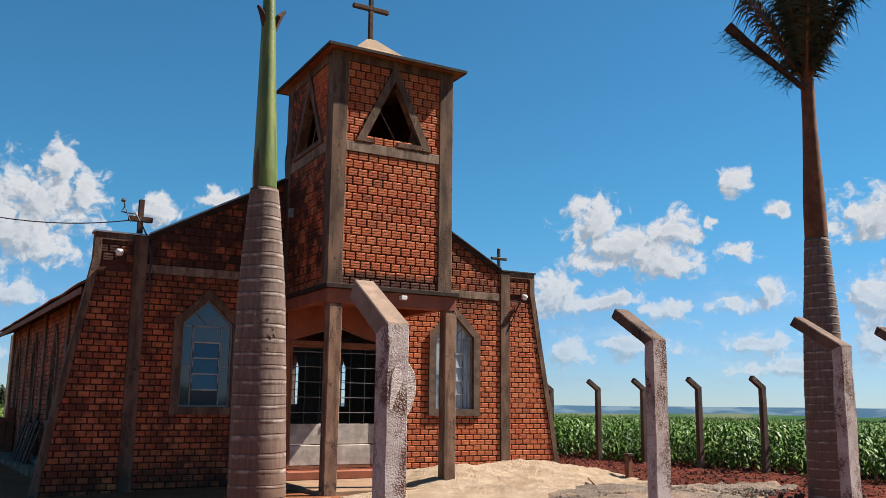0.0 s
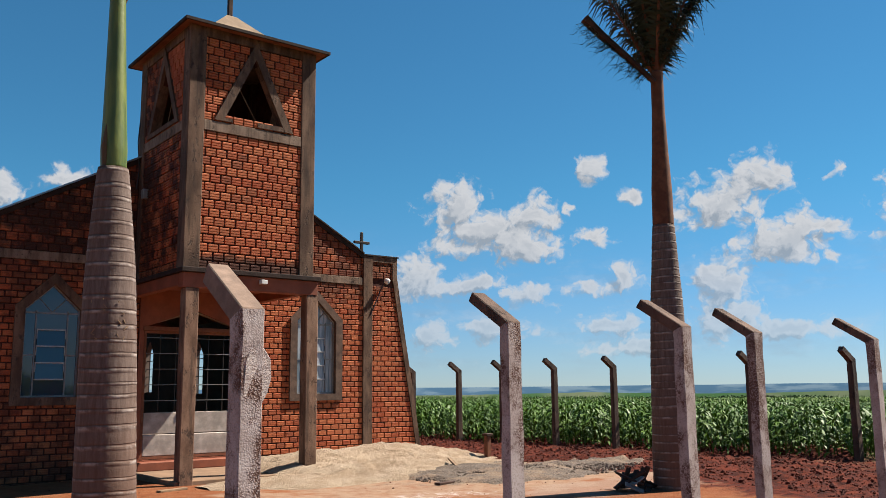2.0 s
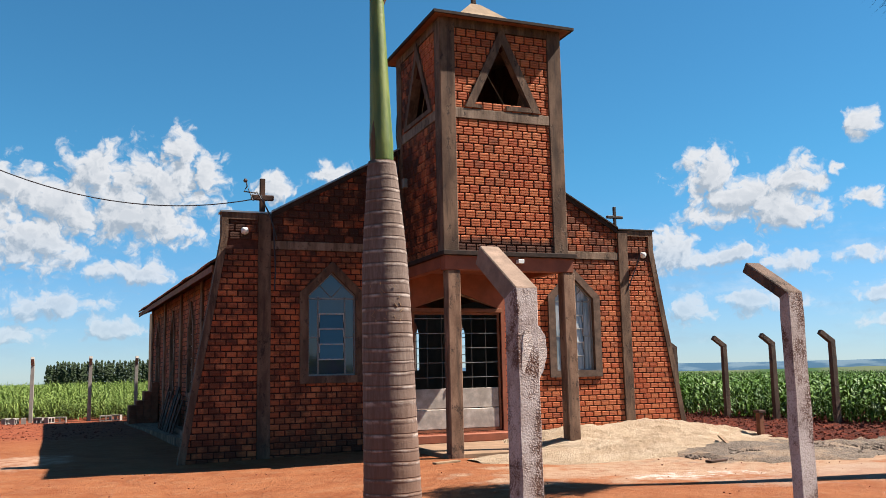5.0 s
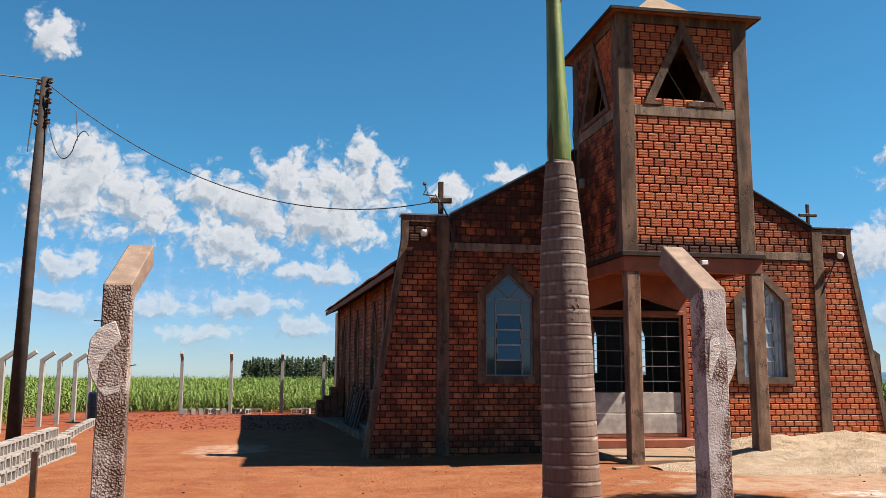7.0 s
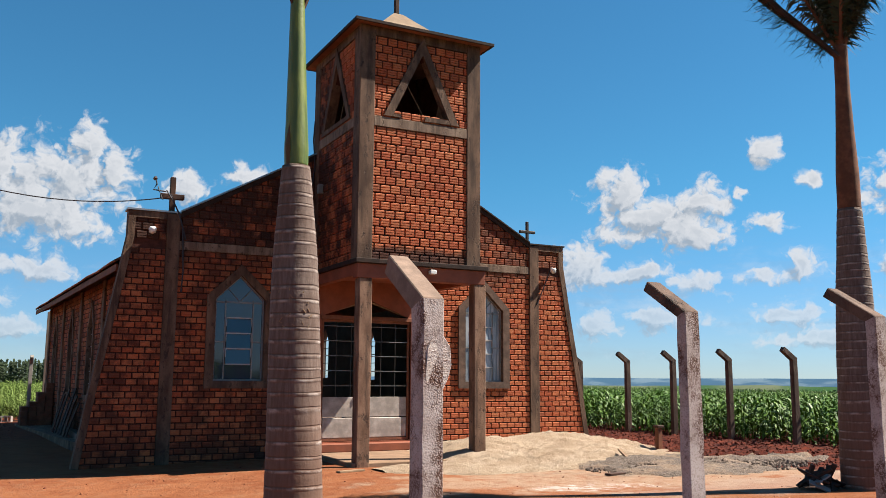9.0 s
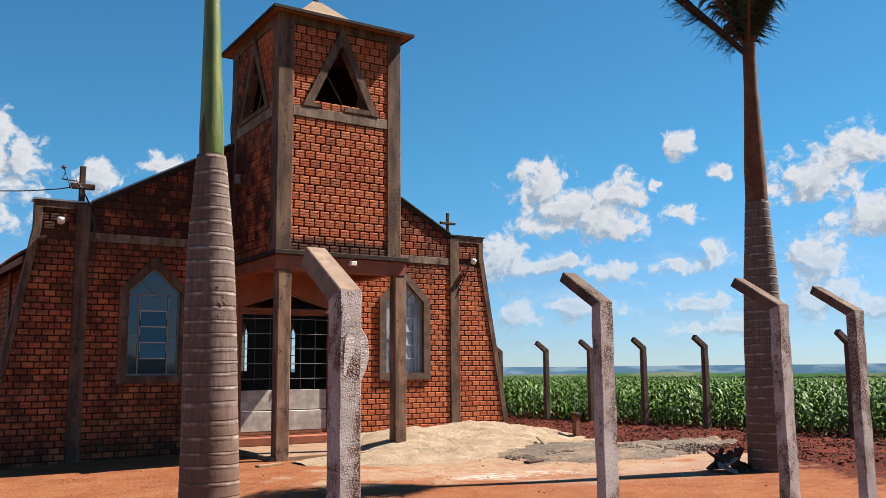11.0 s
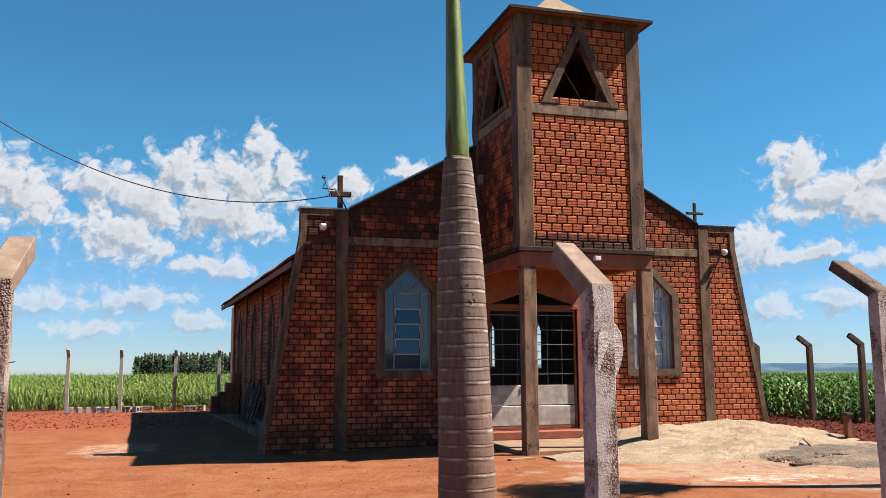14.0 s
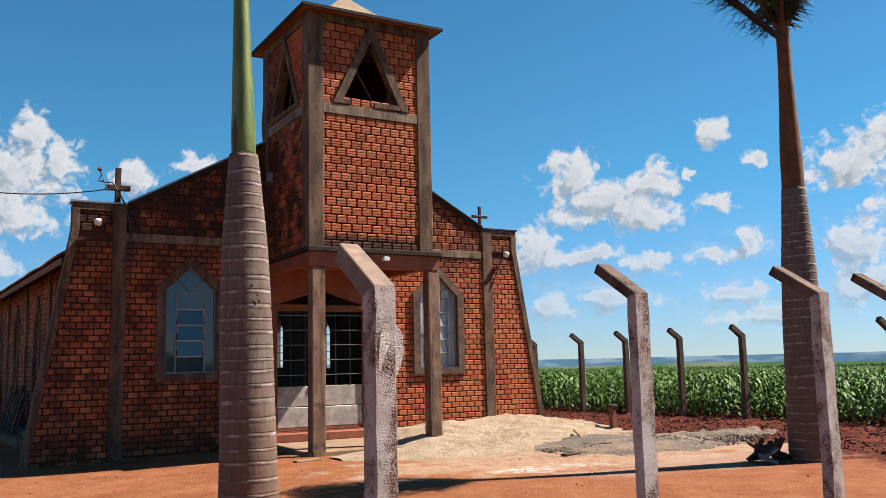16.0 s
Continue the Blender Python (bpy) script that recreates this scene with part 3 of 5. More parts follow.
def corn_kinds(count, segs, leaves):
    kinds = []
    for q in range(count):
        rng = random.Random(100 + q)
        verts, faces = [], []
        h = 1.0
        i0 = len(verts)
        for k in range(3):
            a = k * math.tau / 3
            verts += [np.array([0.012 * math.cos(a), 0.012 * math.sin(a), 0.0]), np.array([0.005 * math.cos(a), 0.005 * math.sin(a), h])]
        for k in range(3):
            faces.append((i0 + 2 * k, i0 + 2 * ((k + 1) % 3), i0 + 2 * ((k + 1) % 3) + 1, i0 + 2 * k + 1))
        yaw = rng.uniform(0, 6.28)
        for k in range(leaves):
            t = 0.04 + 0.92 * k / leaves
            yaw += math.pi + rng.uniform(-0.6, 0.6)
            L = rng.uniform(0.42, 0.62) * (1 - 0.35 * abs(t - 0.55))
            leaf_strip(rng, np.array([0, 0, h * t]), yaw, L, rng.uniform(0.028, 0.042), rng.uniform(0.28, 0.45), rng.uniform(0.28, 0.62), verts, faces, segs)
        kinds.append((np.array(verts), np.array(faces)))
    return kinds


def crop(name, places, kinds, mat, label, category, rng):
    """Many plants in one mesh; each place is x, y, z and height."""
    vs, fs, off = [], [], 0
    for x, y, z, h in places:
        v, f = kinds[rng.randrange(len(kinds))]
        a = rng.uniform(0, 6.28)
        c, s = math.cos(a), math.sin(a)
        k = h * rng.uniform(0.85, 1.05)
        p = np.empty_like(v)
        p[:, 0] = (v[:, 0] * c - v[:, 1] * s) * k + x
        p[:, 1] = (v[:, 0] * s + v[:, 1] * c) * k + y
        p[:, 2] = v[:, 2] * h * rng.uniform(0.92, 1.06) + z
        vs.append(p)
        fs.append(f + off)
        off += len(v)
    me = bpy.data.meshes.new(name)
    me.from_pydata(np.concatenate(vs).tolist(), [], np.concatenate(fs).tolist())
    me.materials.append(mat)
    return tagged(new(name, me), label, category, kind="stuff")


def build_fields():
    rng = random.Random(5)
    near, far = corn_kinds(7, 4, 12), corn_kinds(4, 2, 7)
    places = []
    for row in range(14):
        d = 9.15 + row * 0.58
        y = -14.0
        while y < 24.0:
            y += rng.uniform(0.11, 0.22)
            x = d - 0.14 * y * (1 if y < 0 else 0.6) + rng.uniform(-0.09, 0.09)
            if rng.random() < 0.93 and -(x + 6.7) * 1.2 < y + 16:
                places.append((x, y, swell(x, y), rng.uniform(0.86, 1.05)))
    crop("corn_field", places, near, CORN, "dense rows of green corn beyond the fence", "corn", rng)
    places = []
    for q in range(7000):
        x = 17.0 + 34.0 * rng.random() ** 1.4
        y = rng.uniform(-14 - (x - 17) * 0.2, 34 + (x - 17))
        places.append((x, y, 0.0, rng.uniform(0.74, 0.88)))
    crop("corn_field", places, far, CORN, "corn field stretching away to the fields behind", "corn", rng)
    def tall(x, y):
        return (0.62 + 0.42 * min(1.0, max(0.0, (y - 17.0) / 12.0))) * (1.0 + 0.28 * noise.noise(Vector((x * 0.35, y * 0.35, 1)))) * rng.uniform(0.8, 1.1)
    places = []
    for q in range(9000):
        y = 20.5 + 44.0 * rng.random() ** 1.5
        x = rng.uniform(-22 - (y - 17) * 0.5, 2 + (y - 17) * 0.3)
        places.append((x, y, swell(x, y), tall(x, y)))
    edge = [(rng.uniform(-24, 3), 16.8 + 4.0 * rng.random(), 0.0) for q in range(2600)]
    edge = [(x, y, z, tall(x, y)) for x, y, z in edge]
    behind = [(rng.uniform(-12, 30), rng.uniform(-36, -29), 0.0, rng.uniform(1.8, 2.3)) for q in range(2200)]
    crop("corn_field", behind, far, CORN, "tall green corn across the road", "corn", rng)
    crop("green_field", edge, near, WEED, "pale green corn along the northern fence", "field", rng)
    crop("green_field", places, far, WEED, "light green corn and weeds behind the churchyard", "field", rng)
    places = [(-14.2 - 7 * rng.random() ** 1.3, rng.uniform(-2, 18), 0.0, rng.uniform(0.5, 1.0)) for q in range(1100)]
    crop("green_field", places, far, WEED, "weeds growing beside the western fence", "field", rng)


build_fields()


def build_far_trees():
    rng = random.Random(9)
    vs, fs = [], []
    for q in range(120):
        a = radians(-2.75 + 10.0 * (q // 2) / 60 + rng.uniform(-0.05, 0.05))
        r = 330 + (q % 2) * 9 + rng.uniform(-3, 3)
        cx, cy = -6.7 + r * math.sin(a), -16 + r * math.cos(a)
        top = rng.uniform(4.9, 6.6) + 0.10 * q / 12
        for b in range(54):
            z = -2.5 + (top + 2.5) * (0.10 + 0.9 * (b + rng.random()) / 54)
            w = 0.95 * max(0.12, 1.0 - ((z + 2.5) / (top + 2.5)) ** 2.2) * rng.uniform(0.5, 1.25)
            p = Vector((cx + rng.uniform(-w, w), cy + rng.uniform(-w, w), z))
            i0 = len(vs)
            s = rng.uniform(0.30, 0.62)
            for d in ((1, 0, 0), (-0.5, 0.87, 0), (-0.5, -0.87, 0), (0, 0, 1.1), (0, 0, -0.8)):
                vs.append(p + Vector(d) * s * rng.uniform(0.6, 1.3))
            fs += [(i0, i0 + 1, i0 + 3), (i0 + 1, i0 + 2, i0 + 3), (i0 + 2, i0, i0 + 3), (i0 + 1, i0, i0 + 4), (i0 + 2, i0 + 1, i0 + 4), (i0, i0 + 2, i0 + 4)]
    tagged(mesh_of("far_woods", vs, fs, FARGREEN), "dark row of eucalyptus trees far across the field", "woods", kind="stuff")
    vs, fs = [], []
    for q in range(260):
        a = radians(rng.choice((rng.gauss(45.5, 1.6), rng.uniform(50, 62))))
        r = 620 + rng.uniform(-60, 60)
        p = Vector((-6.7 + r * math.sin(a), -16 + r * math.cos(a), -6.5))
        for b in range(5):
            q2 = p + Vector((rng.uniform(-2, 2), rng.uniform(-2, 2), rng.uniform(-0.6, 0.9)))
            s, i0 = rng.uniform(0.5, 1.1), len(vs)
            for d in ((1, 0, 0), (-0.5, 0.87, 0), (-0.5, -0.87, 0), (0, 0, 0.9)):
                vs.append(q2 + Vector(d) * s * rng.uniform(0.7, 1.3))
            fs += [(i0, i0 + 1, i0 + 3), (i0 + 1, i0 + 2, i0 + 3), (i0 + 2, i0, i0 + 3)]
    tagged(mesh_of("far_woods", vs, fs, FARGREEN), "scattered dark woods on the distant fields", "woods", kind="stuff")


build_far_trees()

# ---------------------------------------------------------------- the church
TW, TP, TD = 1.207, 2.27, 2.40          # tower: half width, front plane, depth
COL = 0.27                              # tower and porch column width
PIL0, PIL1 = 3.777, 4.016               # pilasters
TOPX, BASEX, SHOULDER = 4.663, 5.37, 4.38
WINC, WINW, WIN0, WIN1, WIN2 = 2.615, 0.601, 1.245, 2.907, 3.473
RIDGE, SLOPE = 6.46, 0.545
JOINT = 0.021

church = thing("church", "small unplastered brick church with a square bell tower", "church")


def roofline(x):
    return RIDGE - SLOPE * abs(x)


def flare(z):
    """Outer edge of the buttress: upright at the top, then leaning out to the ground."""
    t = min(1.0, max(0.0, (SHOULDER - 0.45 - z) / (SHOULDER - 0.45)))
    return TOPX + (BASEX - TOPX) * (0.9 * t + 0.1 * t * t) - 0.0


BRICK_MESHES = {}
PROFILE = [(-0.0655, 0.034), (-0.0645, 0.006), (-0.056, 0.0), (-0.030, 0.0), (-0.027, 0.013), (-0.019, 0.013), (-0.016, 0.0), (0.016, 0.0), (0.019, 0.013), (0.027, 0.013), (0.030, 0.0), (0.056, 0.0), (0.0645, 0.006), (0.0655, 0.034)]


def brick_shape(length, course, deep):
    """Front of a hollow brick laid on edge, with its scored grooves."""
    verts = []
    tall = (course - JOINT) / 0.131
    for s in (-1, 1):
        for z, y in PROFILE:
            verts.append((s * (length / 2 - min(length * 0.2, 0.011 if y == 0.006 else 0.004 if y < 0.014 else 0.0)), y * deep if y == 0.013 else y, z * tall))
    k = len(PROFILE)
    faces = [(i, i + k, i + k + 1, i + 1) for i in range(k - 1)] + [tuple(range(k)), tuple(range(2 * k - 1, k - 1, -1))]
    return verts, faces


def lay(wall, at, z0, z1, spans, single=300, near=0.0, seed=1, course=0.111, long=0.194, deep=0.4):
    """Lays courses of brick in a wall's plane. spans(z) gives the stretches (u0, u1) open to brick at that height."""
    rng = random.Random(seed)
    todo = []
    row = 0
    z = z0 + course / 2
    while z < z1:
        for u0, u1 in spans(z):
            u = math.floor(u0 / long) * long + (-long / 2 if row % 2 else 0.0)
            while u < u1:
                a, b = max(u, u0), min(u + long - JOINT, u1)
                if b - a > 0.014:
                    todo.append(((a + b) / 2, z, round((b - a) / 0.006) * 0.006))
                u += long
        z += course
        row += 1
    todo.sort(key=lambda b: abs(b[0] - near))
    vs, fs = [], []
    for i, (u, z, length) in enumerate(todo):
        m = at @ pose(u + rng.uniform(-0.003, 0.003), rng.uniform(-0.004, 0.003), z + rng.uniform(-0.003, 0.003), 0, rng.uniform(-0.6, 0.6), rng.uniform(-0.7, 0.7))
        if i < single:
            key = (round(length * 1000), course)
            if key not in BRICK_MESHES:
                me = bpy.data.meshes.new("brick")
                v, f = brick_shape(length, course, deep)
                me.from_pydata(v, [], f)
                me.materials.append(BRICK)
                BRICK_MESHES[key] = me
            ob = new("brick", BRICK_MESHES[key])
            ob.parent = wall
            ob.matrix_basis = m
        else:
            v, f = brick_shape(length, course, deep)
            o = len(vs)
            vs += [m @ Vector(p) for p in v]
            fs += [tuple(o + q for q in g) for g in f]
    if vs:
        tagged(mesh_of("brickwork", vs, fs, BRICK, wall), kind="stuff")


def cut(spans, u0, u1):
    out = []
    for a, b in spans:
        if u1 <= a or u0 >= b:
            out.append((a, b))
        else:
            if u0 > a:
                out.append((a, u0))
            if u1 < b:
                out.append((u1, b))
    return out


def lancet(c, w, z0, z1, z2):
    return [(c - w, z0), (c + w, z0), (c + w, z1), (c, z2), (c - w, z1)]


def lancet_half(z, w, z0, z1, z2):
    return -1.0 if z < z0 or z > z2 else w if z <= z1 else w * (z2 - z) / (z2 - z1)


def wall_with_holes(name, outline, holes, a, b, axis, mat, parent):
    """A wall plate between planes a and b; the holes are convex outlines cut right through."""
    bm = bmesh.new()
    put = (lambda u, v, w: (u, w, v)) if axis == "y" else (lambda u, v, w: (w, u, v))
    for w in (a, b):
        edges = []
        for loop in [outline] + holes:
            vs = [bm.verts.new(put(u, v, w)) for u, v in loop]
            edges += [bm.edges.new((vs[i], vs[(i + 1) % len(vs)])) for i in range(len(vs))]
        bmesh.ops.triangle_fill(bm, edges=edges, use_beauty=True, use_dissolve=False)
    bm.verts.ensure_lookup_table()
    half = len(bm.verts) // 2
    o = 0
    for loop in [outline] + holes:
        k = len(loop)
        for i in range(k):
            j = (i + 1) % k
            bm.faces.new((bm.verts[o + i], bm.verts[o + j], bm.verts[half + o + j], bm.verts[half + o + i]))
        o += k
    bmesh.ops.recalc_face_normals(bm, faces=bm.faces)
    return part(name, bm, mat, parent)


DOORX0, DOORX1, DOOR0, DOOR1 = -1.02, 0.90, 0.20, 2.98


def build_facade():
    # one plate for the whole front, with the windows and the doorway cut through
    edge = [(flare(z), z) for z in (-0.25, 1.3, 2.6, SHOULDER - 0.45, SHOULDER)]
    outline = [(-x, z) for x, z in edge] + [(-PIL0, SHOULDER), (0.0, RIDGE), (PIL0, SHOULDER)] + [(x, z) for x, z in edge[::-1]]
    inner = [lancet(c, WINW - 0.10, WIN0 + 0.10, WIN1 - 0.02, WIN2 - 0.13) for c in (-WINC, WINC)]
    door = [(DOORX0, DOOR0), (DOORX1, DOOR0), (DOORX1, 2.62), ((DOORX0 + DOORX1) / 2, DOOR1), (DOORX0, 2.62)]
    front = wall_with_holes("front_wall", outline, inner + [door], 0.030, 0.20, "y", MORTAR, church)
    tagged(front, "unplastered front wall of scored red hollow brick")
    for side in (-1, 1):
        # rows of brick between the porch, the window, the pilaster and the leaning buttress edge
        def spans(z, side=side):
            s = [(1.25 if z > 3.2 else 0.99 if side > 0 else 1.12, flare(z) - 0.10)]
            if z > SHOULDER - 0.12:
                s = [(1.25, (RIDGE - z) / SLOPE - 0.10)]
            h = lancet_half(z, WINW, WIN0, WIN1, WIN2)
            if h > 0:
                s = cut(s, WINC - h, WINC + h)
            s = cut(s, PIL0, PIL1)
            return s if side > 0 else [(-b, -a) for a, b in reversed(s)]
        lay(front, pose(0, 0, 0), -0.16, 3.72, spans, near=side * 2.6, seed=11 + side, course=0.1109)
        lay(front, pose(0, 0, 0), 3.881, RIDGE - SLOPE * 1.3, spans, single=0, seed=15 + side, course=0.150, long=0.197, deep=0.8)
        lo, hi = sorted((side * PIL0, side * PIL1))
        part("pilaster", slab(lo, hi, -0.03, 0.028, -0.24, SHOULDER - 0.01, 0.006), TOWERCON, church, "stained concrete pilaster")
        lo, hi = sorted((side * 1.2, side * (PIL0 - 0.003)))
        part("concrete_band", slab(lo, hi, -0.016, 0.028, 3.72, 3.88, 0.006), BAND, church, "weathered concrete tie beam")
        rim_out = [(side * (x + 0.02), z) for x, z in edge] + [(side * (PIL1 + 0.003), SHOULDER)]
        rim_in = [(side * (x - 0.10), z if z < SHOULDER else SHOULDER - 0.12) for x, z in edge] + [(side * (PIL1 + 0.003), SHOULDER - 0.12)]
        bm = bmesh.new()
        k = len(rim_out)
        rows = [[bm.verts.new((u, y, v)) for u, v in pts] for pts, y in ((rim_out, -0.022), (rim_in, -0.022), (rim_in, 0.25), (rim_out, 0.25))]
        for r in range(4):
            for i in range(k - 1):
                bm.faces.new((rows[r][i], rows[r][i + 1], rows[(r + 1) % 4][i + 1], rows[(r + 1) % 4][i]))
        bmesh.ops.recalc_face_normals(bm, faces=bm.faces)
        part("buttress_rim", bm, TOWERCON, church, "rough concrete edge of the leaning buttress")
        # coping along the gable and the shoulder
        bm = prism([(side * PIL0, SHOULDER - 0.07), (side * 0.0, RIDGE - 0.07), (side * 0.0, RIDGE + 0.03), (side * PIL0, SHOULDER + 0.03)], -0.03, 0.26)
        part("gable_coping", bm, SLAB_EDGE, church, "dark stained gable coping")
        bm = prism([(side * PIL0, SHOULDER + 0.034), (0.0, RIDGE + 0.034), (0.0, RIDGE + 0.066), (side * PIL0, SHOULDER + 0.066)], -0.06, 0.30)
        part("flashing", bm, CAPSHEET if side < 0 else SLAB_EDGE, church, "bright metal flashing" if side < 0 else "dark flashing strip")
        lo, hi = sorted((side * (PIL0 + 0.003), side * (TOPX + 0.05)))
        part("flashing", slab(lo, hi, -0.045, 0.30, SHOULDER + 0.004, SHOULDER + 0.034), CAPSHEET if side < 0 else SLAB_EDGE, church)
    return front


build_facade()


def church_window(c, glass, surround, label):
    w = part("window", frame_prism(lancet(c, WINW + 0.02, WIN0 - 0.02, WIN1 + 0.01, WIN2 + 0.04), lancet(c, WINW - 0.14, WIN0 + 0.12, WIN1 - 0.035, WIN2 - 0.16), -0.05, 0.06), surround, church, label)
    iw, i0, i1, i2 = WINW - 0.14, WIN0 + 0.12, WIN1 - 0.035, WIN2 - 0.16
    s = 0.20 * 1.2
    def pane(x0, x1, z0, z1, tilt=0.0):
        bm = slab(x0, x1, -0.003, 0.003, z0 - z1, 0)
        bmesh.ops.transform(bm, matrix=pose(0, 0.070, z1, tilt, 0, 0), verts=bm.verts)
        part("pane", bm, glass, w, "bluish glass")
    part("pane", prism([(c - iw - 0.01, i1 - 0.06), (c + iw + 0.01, i1 - 0.06), (c + iw + 0.01, i1), (c, i2 + 0.01), (c - iw - 0.01, i1)], 0.070, 0.076), glass, w, "dark blue glass in the point")
    for side in (-1, 1):
        lo, hi = sorted((c + side * (s + 0.02), c + side * (iw + 0.01)))
        pane(lo, hi, i0 + 0.712, i1 - 0.064, 0.4 * side)
        pane(lo, hi, i0 - 0.01, i0 + 0.708, -0.3 * side)
    pane(c - s - 0.016, c + s + 0.016, i0 + 1.15, i1 - 0.064)
    pane(c - s - 0.016, c + s + 0.016, i0 - 0.01, i0 + 0.286, 0.5)
    for k in range(3):
        pane(c - s + 0.012, c + s - 0.012, i0 + 0.30 + k * 0.285, i0 + 0.575 + k * 0.285, -4.0 - k)
    def bar(name, x0, x1, z0, z1, y0=0.05, y1=0.085, mat=FRAME):
        part(name, slab(x0, x1, y0, y1, z0, z1), mat, w)
    part("window_frame", frame_prism(lancet(c, iw, i0, i1, i2), lancet(c, iw - 0.03, i0 + 0.03, i1 - 0.01, i2 - 0.035), 0.045, 0.09), FRAME, w)
    for x in (c - s - 0.02, c + s + 0.02):
        bar("mullion", x - 0.012, x + 0.012, i0 + 0.03, i1 - 0.02)
    bar("transom", c - iw + 0.03, c + iw - 0.03, i1 - 0.075, i1 - 0.045)
    for side in (-1, 1):
        lo, hi = sorted((c + side * (s + 0.034), c + side * (iw - 0.03)))
        bar("transom", lo, hi, i0 + 0.70, i0 + 0.725)
    for k in range(4):
        z = i0 + 0.29 + k * 0.285
        bar("louvre_rail", c - s, c + s, z, z + 0.022, 0.035, 0.085, WHITEBAR)
        if k < 3:
            for x in (c - s, c + s - 0.012):
                bar("louvre_arm", x, x + 0.012, z + 0.14, z + 0.285, 0.036, 0.06, WHITEBAR)
    # lozenge bars in the point
    mid, low, top = (i1 + i2) / 2 - 0.02, i1 - 0.045, i2 - 0.05
    for a, b in (((c - iw * 0.5, mid), (c, low)), ((c + iw * 0.5, mid), (c, low))):
        part("glazing_bar", tube([(a[0], 0.06, a[1]), (b[0], 0.06, b[1])], 0.008, 4), FRAME, w)


church_window(-WINC, GLASS, TOWERCON, "pointed steel window with blue glass in a concrete surround")
church_window(WINC, GLASS_LIT, SURROUND, "pointed steel louvre window in a concrete surround")


def tri(c, w, z0, z1):
    return [(c - w, z0), (c + w, z0), (c, z1)]


T0, T1, TRIW = 6.08, 7.66, 0.76       # belfry openings


def build_tower():
    top, base = 7.72, 3.45
    hole = tri(0.0, TRIW - 0.16, T0 + 0.10, T1 - 0.34)
    rect = [(-TW, base), (TW, base), (TW, top), (-TW, top)]
    yc = -TP + TD / 2
    faces = []
    for name, a, b, axis in (("tower_front", -TP + 0.030, -TP + 0.16, "y"), ("tower_back", -TP + TD - 0.16, -TP + TD - 0.014, "y"), ("tower_west", -TW + 0.030, -TW + 0.16, "x"), ("tower_east", TW - 0.16, TW - 0.014, "x")):
        out = [(u + (yc if axis == "x" else 0), v) for u, v in ([(-TW + 0.02, base), (TW - 0.02, base), (TW - 0.02, top), (-TW + 0.02, top)] if axis == "y" else [(-TW + 0.165, base), (TW - 0.165, base), (TW - 0.165, top), (-TW + 0.165, top)])]
        hl = [(u + (yc if axis == "x" else 0), v) for u, v in hole]
        faces.append(wall_with_holes(name, out, [hl], a, b, axis, MORTAR, church))
    inner = TW - COL
    def spans(z):
        s = [(-inner, inner)]
        if T0 + 0.07 <= z <= T1:
            h = TRIW * (T1 - z) / (T1 - T0)
            s = cut(s, -h, h)
        elif z < T0:
            pass
        return s
    ats = (pose(0, -TP, 0), pose(0, -TP + TD, 0, 0, 0, 180), pose(-TW, yc, 0, 0, 0, -90), pose(TW, yc, 0, 0, 0, 90))
    for i, (wall, at) in enumerate(zip(faces, ats)):
        lay(wall, at, 3.46, 5.871, spans, single=300 if i in (0, 2) else 0, near=-1.0, seed=21 + i, course=0.1507, long=0.196, deep=1.0)
        lay(wall, at, 6.056, 7.55, spans, single=0, seed=61 + i, course=0.1494, long=0.196, deep=1.0)
        # band and the triangle's concrete surround
        bm = slab(-inner - 0.002, inner + 0.002, -0.016, 0.028, 5.872, 6.055, 0.006)
        bmesh.ops.transform(bm, matrix=at, verts=bm.verts)
        part("concrete_band", bm, BAND, church, "weathered concrete belt")
        if i == 0:
            # two leaning legs and a sill that is only half there
            bm = bmesh.new()
            for side in (-1, 1):
                prism([(side * TRIW, T0), (side * (TRIW - 0.165), T0), (0.0, T1 - 0.33), (0.0, T1)], -0.03, 0.15, bm=bm)
            prism([(0.06, T0), (TRIW - 0.166, T0), (TRIW - 0.21, T0 + 0.085), (0.06, T0 + 0.085)], -0.028, 0.15, bm=bm)
            prism([(-TRIW + 0.166, T0), (-0.42, T0), (-0.42, T0 + 0.06), (-TRIW + 0.20, T0 + 0.06)], -0.028, 0.15, bm=bm)
        else:
            bm = frame_prism(tri(0, TRIW, T0, T1), tri(0, TRIW - 0.165, T0 + 0.085, T1 - 0.33), -0.03, 0.15)
        bmesh.ops.transform(bm, matrix=at, verts=bm.verts)
        part("belfry_surround", bm, TOWERCON, church, "triangular concrete belfry surround")
        bm = slab(-inner, inner, -0.012, 0.028, 7.555, 7.72)
        bmesh.ops.transform(bm, matrix=at, verts=bm.verts)
        part("top_beam", bm, TOWERCON, church)
    for sx in (-1, 1):
        for sy in (0, 1):
            x0 = sx * TW - (COL if sx > 0 else 0)
            y0 = -TP - 0.02 + (TD - COL + 0.02 if sy else 0)
            bm = slab(x0 - (0.02 if sx < 0 else 0), x0 + COL + (0.02 if sx > 0 else 0), y0, y0 + COL + 0.02, 3.47, 7.72, 0.012)
            part("tower_column", bm, TOWERCON, church, "stained concrete corner column")
    # bell floor, flat eave and low pyramid roof
    part("bell_floor", slab(-TW + 0.17, TW - 0.17, -TP + 0.17, -TP + TD - 0.17, 5.84, 5.95), SLAB_EDGE, church)
    x0, x1, y0, y1 = -TW - 0.19, TW + 0.19, -TP - 0.23, -TP + TD + 0.30
    bm = bmesh.new()
